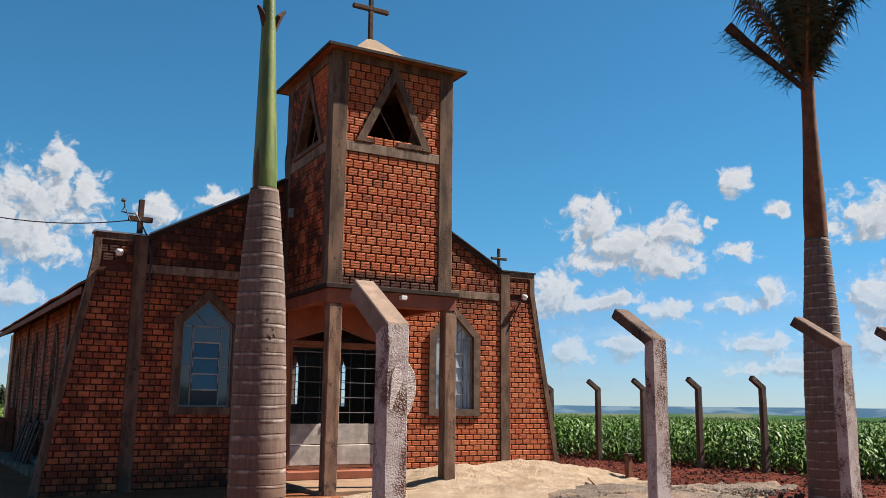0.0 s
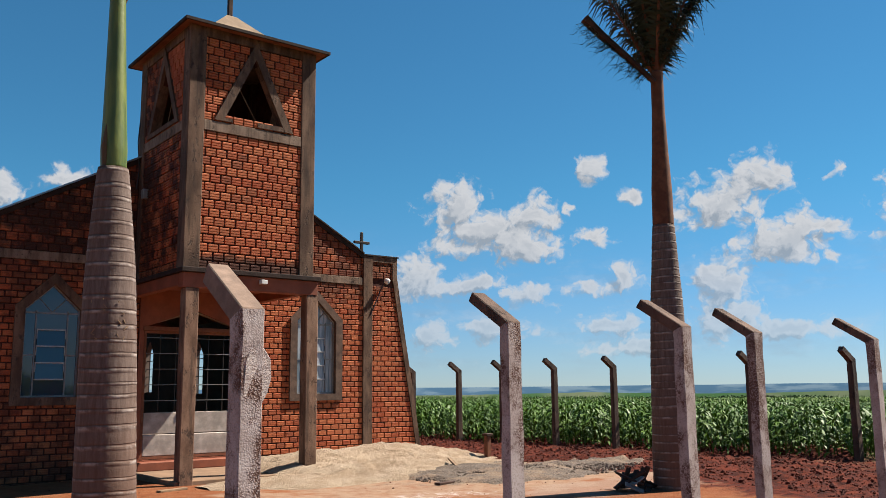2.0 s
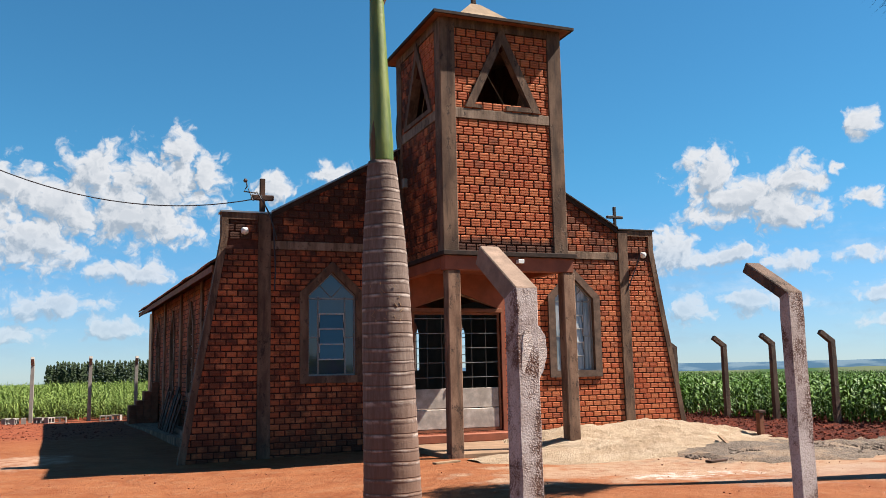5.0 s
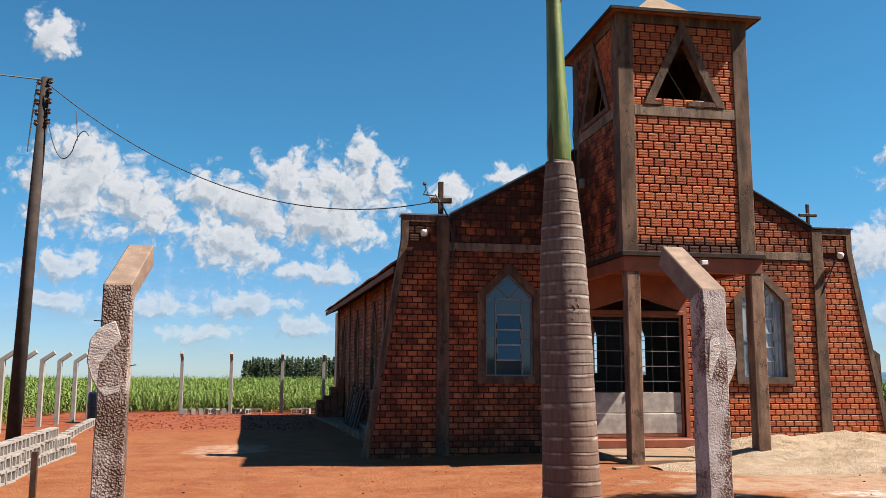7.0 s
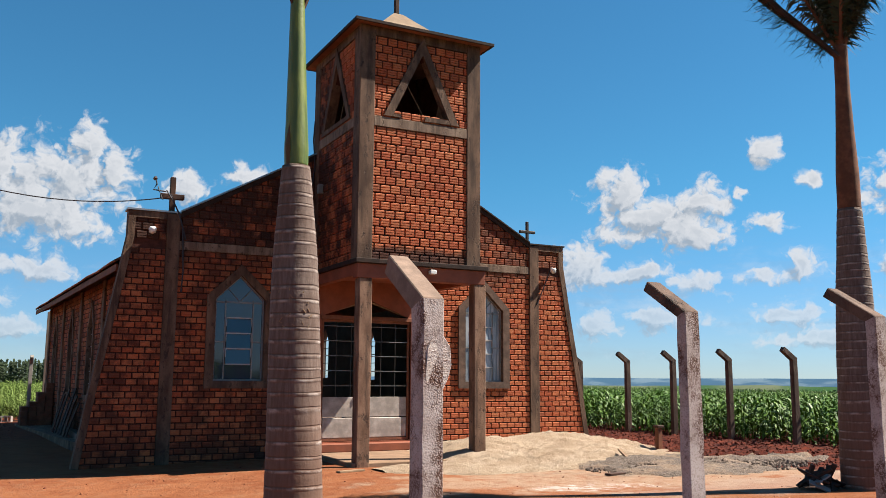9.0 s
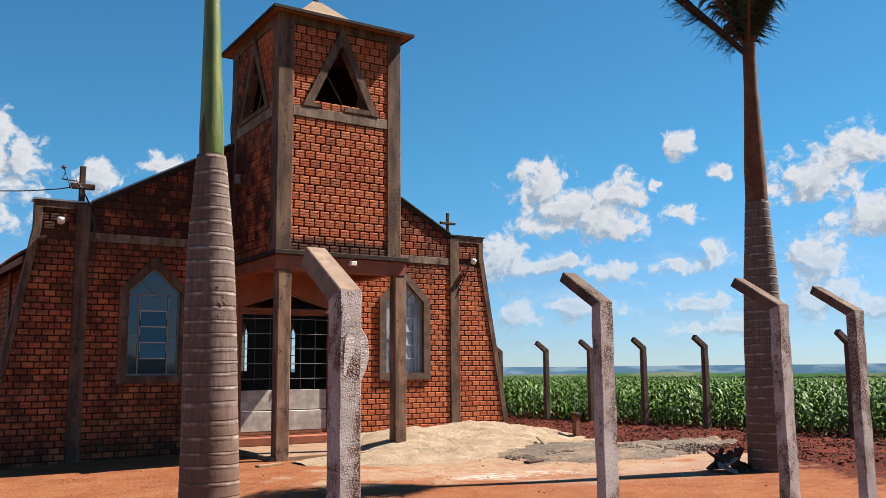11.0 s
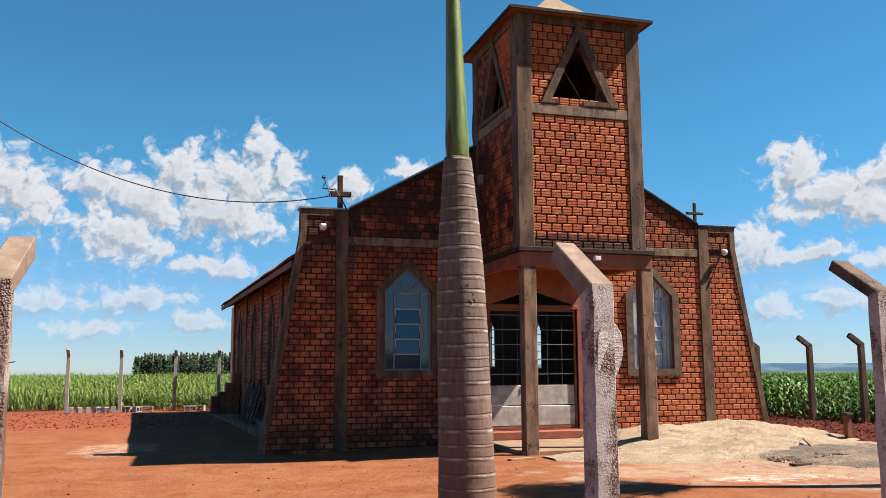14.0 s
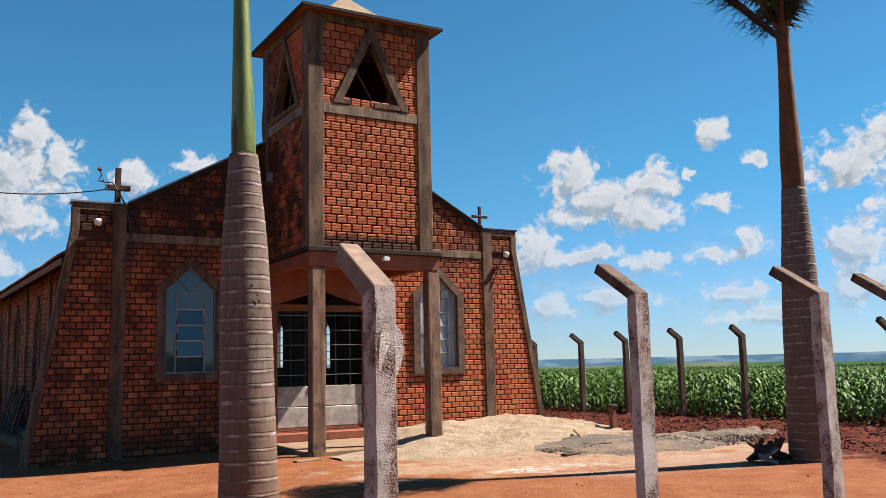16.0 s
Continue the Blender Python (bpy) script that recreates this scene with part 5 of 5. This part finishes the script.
for k in range(18):
    a, z = radians(-108 + rng2.uniform(-42, 40)), rng2.uniform(1.84, 2.02) if k < 12 else rng2.uniform(2.05, 2.22)
    bm = slab(-0.003, 0.003, -0.002, 0.002, 0, rng2.uniform(0.012, 0.05))
    bmesh.ops.transform(bm, matrix=pose(-0.021 * z + 0.220 * math.cos(a), 0.005 * z + 0.220 * math.sin(a), z, 0, rng2.uniform(-70, 70), math.degrees(a) + 90), verts=bm.verts)
    part("scratch", bm, WOOD, palm1, "pale scratch in the bark")
for dx in (-0.06, 0.07):
    part("frond_stub", tube([(-0.10 + dx * 0.5, 0.02, 4.82), (-0.10 + dx * 1.2, 0.0, 4.97), (-0.10 + dx * 2.0, 0.0, 5.04)], [0.03, 0.032, 0.014], 6), DARKWOOD, palm1, "dark cut frond stub")
# the far palm by the fence corner, with a dry brown shaft and a ragged crown
P2 = (3.92, -8.02)
palm2 = palm(P2, [(-0.12, 0.299), (0.77, 0.289), (1.77, 0.268), (2.66, 0.236), (3.29, 0.194), (3.83, 0.163)],
             [(3.82, 0.157), (4.34, 0.152), (4.97, 0.121), (5.60, 0.097), (6.23, 0.094)], PALMBROWN, (0.0, -0.008),
             [(2.3, 1.2, 2.3, 0.35, False), (3.3, 1.3, 2.1, 0.35, False), (4.0, 1.25, 2.2, 0.4, False), (5.0, 1.22, 2.2, 0.45, False), (5.7, 1.2, 2.1, 0.45, False), (0.3, 1.25, 2.1, 0.4, False), (2.7, 1.1, 2.0, 0.3, False), (5.4, 1.15, 2.1, 0.4, False),
              (1.2, 1.35, 2.4, 0.3, False), (4.2, 1.42, 2.4, 0.2, False), (5.9, 1.4, 2.2, 0.3, False), (2.9, 1.44, 2.5, 0.2, False), (0.9, 1.25, 2.0, 0.4, True), (3.7, 1.35, 2.3, 0.3, False)],
             "tall palm with a dry brown shaft and a ragged tied crown", rng, 6.18, 0.58)
# a cut-off dry frond base leaning out, with shrivelled leaflets under it
stub = part("frond_stub", tube([(-0.10, -0.08, 6.04), (-0.42, 0.14, 6.42), (-0.74, 0.36, 6.77), (-0.97, 0.51, 7.05)], [0.042, 0.052, 0.066, 0.080], 9), DARKWOOD, palm2, "thick dry cut frond base")
vs, fs = [], []
for q in range(260):
    t = rng.uniform(0.15, 1.0)
    p = Vector((-0.10, -0.08, 6.04)).lerp(Vector((-0.97, 0.51, 7.05)), t) + Vector((rng.uniform(-0.05, 0.05), 0, -0.04))
    a = p + Vector((rng.uniform(-0.22, 0.06), rng.uniform(-0.12, 0.12), rng.uniform(-0.22, -0.02)))
    b = a + Vector((rng.uniform(-0.22, 0.02), rng.uniform(-0.1, 0.1), rng.uniform(-0.24, 0.03)))
    w = Vector((0.004, 0.002, 0.006))
    o = len(vs)
    vs += [p - w, p + w, a + w, a - w, b]
    fs += [(o, o + 1, o + 2, o + 3), (o + 3, o + 2, o + 4)]
mesh_of("frond_blade", vs, fs, FROND, stub)

# ---------------------------------------------------------------- heaps on the ground


def heap(name, humps, x0, x1, y0, y1, step, mat, label, category, rough, seed, ragged=0.16):
    """A loose heap as a height field over the yard, with its rim let into the ground."""
    bm = bmesh.new()
    nx, ny = int((x1 - x0) / step), int((y1 - y0) / step)
    grid = []
    for j in range(ny + 1):
        row = []
        for i in range(nx + 1):
            x, y = x0 + (x1 - x0) * i / nx, y0 + (y1 - y0) * j / ny
            h = 0.0
            for cx, cy, rx, ry, top in humps:
                d = math.hypot((x - cx) / rx, (y - cy) / ry) + ragged * noise.noise(Vector((x * 1.1, y * 1.1, seed))) + 0.4 * ragged * noise.noise(Vector((x * 3.7, y * 3.7, seed)))
                h = max(h, top * max(0.0, 1 - d) ** 0.85 * (1.25 - 0.25 * max(0.0, 1 - d)))
            n = noise.noise(Vector((x * 3.0, y * 3.0, seed))) + 0.5 * noise.noise(Vector((x * 8.0, y * 8.0, seed))) + 0.3 * noise.noise(Vector((x * 17.0, y * 17.0, seed)))
            row.append(bm.verts.new((x, y, swell(x, y) - 0.05 + min(h * 3, 0.055) + h + rough * n * min(1.0, h * 8))))
        grid.append(row)
    for j in range(ny):
        for i in range(nx):
            bm.faces.new((grid[j][i], grid[j][i + 1], grid[j + 1][i + 1], grid[j + 1][i]))
    ob = part(name, bm, mat, smooth=True)
    return tagged(ob, label, category)


heap("sand", [(1.9, -1.5, 1.8, 1.9, 0.36), (3.6, -1.05, 2.3, 1.7, 0.42), (2.9, -2.4, 2.9, 2.0, 0.22), (1.0, -3.0, 2.2, 1.3, 0.10)], -1.1, 6.4, -4.9, -0.05, 0.06, SAND, "heap of pale building sand against the church front", "sand", 0.05, 3.0)
gravel = heap("gravel", [(4.0, -4.2, 1.9, 0.9, 0.17), (5.6, -4.4, 1.6, 0.8, 0.13), (3.7, -5.2, 1.6, 0.8, 0.10)], 1.8, 7.6, -6.3, -3.0, 0.08, GRAVEL, "low spread heap of grey crushed stone", "gravel", 0.03, 6.0, 0.55)


def pebbles(name, count, pick, size, mat, label, category, seed):
    """Loose stones or clods, joined."""
    rng = random.Random(seed)
    bm = bmesh.new()
    bmesh.ops.create_icosphere(bm, subdivisions=1, radius=1.0)
    bm.verts.ensure_lookup_table()
    v0 = [v.co.copy() for v in bm.verts]
    f0 = [tuple(v.index for v in f.verts) for f in bm.faces]
    bm.free()
    vs, fs = [], []
    for q in range(count):
        x, y, z = pick(rng)
        s = rng.uniform(*size) * rng.choice((0.6, 0.8, 1.0, 1.0, 1.5))
        m = Euler((rng.uniform(0, 6), rng.uniform(0, 6), rng.uniform(0, 6))).to_matrix()
        k = Vector((rng.uniform(0.7, 1.2), rng.uniform(0.6, 1.1), rng.uniform(0.5, 0.9)))
        o = len(vs)
        for p in v0:
            w = m @ Vector((p.x * k.x, p.y * k.y, p.z * k.z)) * s * rng.uniform(0.8, 1.15)
            vs.append((x + w.x, y + w.y, z + w.z))
        fs += [tuple(o + i for i in f) for f in f0]
    return tagged(mesh_of(name, vs, fs, mat), label, category, kind="stuff")


def on_gravel(r):
    a, d = r.uniform(0, 6.28), math.sqrt(r.random())
    x, y = 4.4 + 2.5 * d * math.cos(a), -4.6 + 1.15 * d * math.sin(a)
    return x, y, swell(x, y) + 0.11 * max(0.0, 1 - d) + 0.01


def on_tilled(r):
    y = r.uniform(-11.5, 7.0)
    x = r.uniform(5.5, 10.6) - 0.05 * y - 0.42 * max(0.0, -6.2 - y)
    return x, y, swell(x, y) + 0.005


def on_yard(r):
    x, y = r.uniform(-11.0, 5.0), r.uniform(-9.5, -1.0)
    return x, y, swell(x, y) + 0.002


def on_bank(r):
    x, y = r.uniform(-12.0, -6.0), r.uniform(7.0, 15.0)
    return x, y, swell(x, y) + 0.004


pebbles("gravel", 2600, on_gravel, (0.012, 0.03), STONE, "grey crushed stone lying loose", "gravel", 1)
pebbles("soil_clods", 9000, on_tilled, (0.008, 0.034), CLOD, "dark red clods of tilled soil", "soil", 2)
pebbles("soil_clods", 420, on_yard, (0.005, 0.015), CLOD, "small red clods scattered over the yard", "soil", 3)
pebbles("soil_clods", 900, on_bank, (0.008, 0.030), CLOD, "red clods of turned soil at the back of the yard", "soil", 4)

# ---------------------------------------------------------------- scraps of timber, stakes, rubbish


def board(x, y, length, width, thick, yaw, mat, label, z=None, tilt=0.0, category="board"):
    bm = slab(-length / 2, length / 2, -width / 2, width / 2, 0, thick, min(0.004, thick / 4))
    ob = part("board", bm, mat, None, label)
    ob.matrix_world = pose(x, y, (swell(x, y) if z is None else z), 0, tilt, yaw)
    return tagged(ob, category=category)


board(-1.55, -3.05, 0.5, 0.10, 0.03, 18, WOOD, "short pale board lying before the porch")
board(-0.75, -2.95, 0.6, 0.09, 0.025, -14, WOOD, "short pale board lying before the porch", tilt=-3)
board(-0.35, -3.2, 0.45, 0.06, 0.03, 30, WOOD, "scrap of pale timber lying on the earth")
board(0.2, -2.2, 0.5, 0.08, 0.025, 5, WOOD, "pale board on the porch floor", 0.037)
board(3.3, -3.75, 0.95, 0.07, 0.03, 62, WOOD, "pale plank leaning on the gravel heap", 0.12, -6)
board(2.1, -5.1, 0.55, 0.12, 0.03, 10, DARKWOOD, "dark board lying in the sand")

stake = thing("stake", "short square rusty brown stump with a cap", "stake", at=pose(5.74, -1.84, 0))
part("stump", slab(-0.055, 0.055, -0.055, 0.055, -0.05, 0.44, 0.008), SOFFIT, stake)
part("cap", slab(-0.085, 0.085, -0.085, 0.085, 0.441, 0.50, 0.01), DARKWOOD, stake)
stake = thing("stake", "thin reddish wooden stake driven into the earth", "stake", at=pose(-9.62, -5.0, 0))
part("stump", slab(-0.035, 0.035, -0.025, 0.025, -0.05, 0.50, 0.004), DARKWOOD, stake)

rng = random.Random(31)
heap_of = thing("rubbish_heap", "dark heap of palm sheaths and scraps at the palm's foot", "rubbish", at=pose(3.40, -7.78, 0))
for k in range(22):
    L, w = rng.uniform(0.18, 0.42), rng.uniform(0.025, 0.055)
    bm = bmesh.new()
    box(bm, -L / 2, L / 2, -w, w, -0.012, 0.012, 0.004, pose(rng.uniform(-0.32, 0.32), rng.uniform(-0.2, 0.25), rng.uniform(0.02, 0.24), rng.uniform(-40, 40), rng.uniform(-35, 35), rng.uniform(0, 180)))
    part("sheath", bm, rng.choice((DARKWOOD, POLEWOOD, POLEWOOD, FRAME)), heap_of)
for k in range(4):
    bm = bmesh.new()
    box(bm, -0.018, 0.018, -0.035, 0.035, 0, rng.uniform(0.12, 0.24), 0.004, pose(rng.uniform(-0.2, 0.25), rng.uniform(-0.1, 0.1), 0.12, rng.uniform(-35, 35), rng.uniform(-45, 45), rng.uniform(0, 90)))
    part("sheath", bm, DARKWOOD, heap_of)

# timber and scraps along the west wall of the nave
bm = prism([(-4.45, 0.9), (-5.12, 4.7), (-5.92, 12.1), (-5.0, 12.1)], -0.2, 0.06)
bmesh.ops.transform(bm, matrix=Matrix(((1, 0, 0, 0), (0, 0, 1, 0), (0, 1, 0, 0), (0, 0, 0, 1))), verts=bm.verts)
bmesh.ops.recalc_face_normals(bm, faces=bm.faces)
part("apron", bm, CONCRETE, church, "low concrete apron along the nave wall")
stack = thing("brick_stack", "stepped stack of dark red bricks against the nave wall", "brick stack", at=pose(-5.10, 11.2, 0.06, 0, 0, 3))
for k, tiers in enumerate((9, 7, 5, 4)):
    for t in range(tiers):
        for d in range(3):
            bm = slab(-0.098, 0.098, -0.09, 0.09, 0, 0.128, 0.008)
            bmesh.ops.transform(bm, matrix=pose(-0.02 - k * 0.205 + rng.uniform(-0.008, 0.008), d * 0.19 + rng.uniform(-0.01, 0.01), t * 0.130, 0, 0, rng.uniform(-2, 2)), verts=bm.verts)
            part("brick", bm, TILE, stack)
boards = thing("timber_stack", "old dark boards leaning against the nave wall", "timber", at=pose(-4.80, 6.9, 0.06, 0, 0, 3))
for k in range(11):
    L = rng.uniform(0.8, 1.15)
    bm = bmesh.new()
    box(bm, -0.012, 0.012, -0.08, 0.08, 0, L, 0.003, pose(-0.34 + rng.uniform(-0.02, 0.02), -1.3 + k * 0.27, 0, 0, rng.uniform(14, 19), rng.uniform(-5, 5)))
    part("board", bm, rng.choice((DARKWOOD, DARKWOOD, POLEWOOD)), boards)

for a, b in (((-0.30, -TP + 0.12, 6.85), (0.12, -TP + 0.14, 6.19)), ((-TW + 0.12, -1.25, 6.85), (-TW + 0.14, -0.85, 6.2))):
    part("bell_rope", tube([a, b], 0.009, 5), WOOD, church, "thin pale bell rope")

# ---------------------------------------------------------------- concrete blocks
block_mesh = None


def hollow_block(at, group):
    """A two-hole concrete block lying with its holes to the side."""
    global block_mesh
    if block_mesh is None:
        bm = bmesh.new()
        out = [(-0.195, -0.095), (0.195, -0.095), (0.195, 0.095), (-0.195, 0.095)]
        vs = {}
        for y in (-0.07, 0.07):
            edges = []
            for loop in (out, [(-0.165, -0.065), (-0.02, -0.065), (-0.02, 0.065), (-0.165, 0.065)], [(0.02, -0.065), (0.165, -0.065), (0.165, 0.065), (0.02, 0.065)]):
                q = [bm.verts.new((u, y, v)) for u, v in loop]
                vs[(y, loop[0])] = q
                edges += [bm.edges.new((q[i], q[(i + 1) % 4])) for i in range(4)]
            bmesh.ops.triangle_fill(bm, edges=edges, use_beauty=True, use_dissolve=False)
        for (y, key), q in list(vs.items()):
            if y < 0:
                r = vs[(0.07, key)]
                for i in range(4):
                    bm.faces.new((q[i], q[(i + 1) % 4], r[(i + 1) % 4], r[i]))
        bmesh.ops.recalc_face_normals(bm, faces=bm.faces)
        block_mesh = bpy.data.meshes.new("concrete_block")
        bm.to_mesh(block_mesh)
        bm.free()
        block_mesh.materials.append(BLOCK)
    ob = new("concrete_block", block_mesh)
    ob.matrix_world = at
    return tagged(ob, "grey hollow concrete block in the unfinished wall", "concrete block", group)


rng = random.Random(8)
for course in range(3):
    for k in range(15 - course * 2):
        y = -3.8 + k * 0.40 + (0.2 if course % 2 else 0.0)
        hollow_block(pose(-10.6 - 0.03 * (y + 3.6) + rng.uniform(-0.02, 0.02), y, swell(-10.6, y) + 0.095 + course * 0.192, 0, 0, 90 + rng.uniform(-4, 4)), "blocks of the western wall")
for k in range(14):
    y = 3.6 + k * 0.42
    hollow_block(pose(-11.5 - 0.03 * k, y, swell(-11.6, y) + 0.085, 0, 0, 90 + rng.uniform(-3, 3)), "blocks of the western wall")
for k in range(6):
    hollow_block(pose(-10.15 + k * 0.26, 15.1 + rng.uniform(-0.1, 0.1), swell(-9.5, 15) + 0.09, 0, 0, rng.uniform(70, 110)), "blocks by the northern fence")
for x, y in ((-8.4, 15.2), (-8.1, 15.1), (-7.8, 15.3), (-6.4, 15.0), (-6.1, 15.2)):
    hollow_block(pose(x, y, swell(x, y) + 0.09, 0, 0, rng.uniform(0, 180)), "blocks by the northern fence")

barrel = thing("barrel", "dark blue plastic barrel by the western fence", "barrel", at=pose(-12.0, 10.2, 0))
part("drum", tube([(0, 0, -0.02), (0, 0, 0.06), (0, 0, 0.4), (0, 0, 0.42), (0, 0, 0.78), (0, 0, 0.84)], [0.25, 0.27, 0.27, 0.28, 0.27, 0.24], 20), material("blue_plastic", lambda n, p: ((0.006, 0.012, 0.03), None), 0.4), barrel)

# ---------------------------------------------------------------- pole, wires, lamps
pole = thing("utility_pole", "dark wooden utility pole carrying cable brackets", "utility pole", at=pose(-11.58, 1.0, 0))
part("shaft", tube([(0.0, 0, -0.1), (0.06, 0, 3.5), (0.14, 0, 6.98)], [0.13, 0.115, 0.085], 14), POLEWOOD, pole, smooth=True)
for k in range(5):
    z = 6.85 - k * 0.20
    part("insulator", tube([(0.24, -0.06, z), (0.24, -0.06, z + 0.03), (0.24, -0.06, z + 0.06), (0.24, -0.06, z + 0.10)], [0.02, 0.05, 0.03, 0.045], 8), PORCELAIN, pole)
    part("insulator", tube([(0.03, -0.06, z - 0.04), (0.03, -0.06, z), (0.03, -0.06, z + 0.03), (0.03, -0.06, z + 0.07)], [0.02, 0.05, 0.03, 0.045], 8), PORCELAIN, pole)
    part("bracket", slab(0.01, 0.26, -0.075, -0.055, z + 0.02, z + 0.05), DARKSTEEL, pole)
for k in range(3):
    part("jumper_wire", tube(hang((0.0, -0.08, 6.8 - 0.25 * k), (-0.08 + 0.02 * k, -0.08, 5.5 + 0.3 * k), -0.10, 10), 0.012, 4), CABLE, pole)
part("jumper_wire", tube(hang((0.25, -0.08, 6.1), (0.72, -0.1, 5.55), 0.38, 12), 0.011, 4), CABLE, pole)
part("jumper_wire", tube(hang((0.72, -0.1, 5.55), (1.0, -0.1, 5.85), -0.22, 10), 0.011, 4), CABLE, pole)
part("jumper_wire", tube(hang((0.74, -0.1, 6.32), (0.80, -0.1, 5.75), -0.03, 6), 0.008, 4), CABLE, pole)


def wire(a, b, sag, r, label):
    ob = part("overhead_cable", tube(hang(a, b, sag, 26), r, 5), CABLE, None, label)
    return tagged(ob, category="cable")


WIRE_END = (-4.05, 0.10, SHOULDER + 0.30)
wire((-11.36, 0.87, 6.82), WIRE_END, 0.95, 0.011, "twisted black supply cable sagging to the church")
wire((-11.5, 0.87, 6.9), (-22.0, -6.0, 7.4), 0.5, 0.014, "black cable running on from the pole")
part("cable_drop", tube([(-4.05, 0.02, 4.80), (-3.93, -0.01, 4.60), (-3.82, -0.05, 4.38), (-3.74, -0.05, 4.1), (-3.72, -0.045, 3.7), (-3.70, -0.045, 3.3), (-3.72, -0.045, 2.95)], 0.014, 5), CABLE, church, "black cable hanging down the pilaster")
part("cable_drop", tube([(-4.20, 0.05, 4.86), (-4.12, 0.0, 4.62), (-3.98, -0.06, 4.72), (-3.86, -0.03, 4.45), (-3.76, -0.05, 4.2), (-3.68, -0.05, 3.9)], 0.011, 5), CABLE, church)
part("cable_bracket", tube([(-4.24, 0.08, 5.02), (-4.22, 0.06, 4.90), (-4.28, 0.06, 4.80), (-4.05, 0.06, 4.78)], 0.014, 5), DARKSTEEL, church)
part("insulator", tube([(-4.25, 0.08, 4.98), (-4.25, 0.08, 5.01), (-4.25, 0.08, 5.05)], [0.02, 0.045, 0.02], 8), PORCELAIN, church)
part("cable_drop", tube([(-TW - 0.06, 0.0, 6.5), (-TW - 0.10, -0.05, 6.1), (-TW - 0.05, -0.03, 5.6), (-TW - 0.09, -0.05, 5.2)], 0.012, 5), CABLE, church)


def flood(x, z, y=0.0, turn=0):
    """A small round outdoor lamp on an arm, switched off."""
    l = thing("wall_lamp", "small white outdoor lamp on a short arm", "lamp", "lamps on the church front", pose(x, y, z, 0, 0, turn))
    part("arm", tube([(0, 0.0, 0.0), (0, -0.07, 0.01), (0, -0.10, 0.05)], 0.012, 6), DARKSTEEL, l)
    part("shade", tube([(0, -0.10, 0.03), (0, -0.11, 0.05), (0, -0.13, 0.12), (0, -0.135, 0.15)], [0.03, 0.062, 0.072, 0.04], 12), WHITE, l, smooth=True)
    return l


flood(-4.28, 3.94)
flood(4.34, 3.74)
lamp = thing("floodlight", "small white floodlight under the porch slab", "lamp", at=pose(0.12, -TP - 0.26, 3.28))
part("housing", slab(-0.055, 0.055, -0.05, 0.058, -0.035, 0.035, 0.006), WHITE, lamp)
cctv = thing("junction_box", "small grey junction box on the tower wall", "junction box", at=pose(-TW - 0.012, -0.35, 5.05))
part("housing", slab(-0.07, 0.03, -0.06, 0.06, -0.09, 0.09, 0.008), FRAME, cctv)
part("stay", tube([(4.30, -0.06, 3.84), (4.18, -0.05, 3.55), (3.95, -0.04, 3.05)], 0.012, 5), CABLE, church)
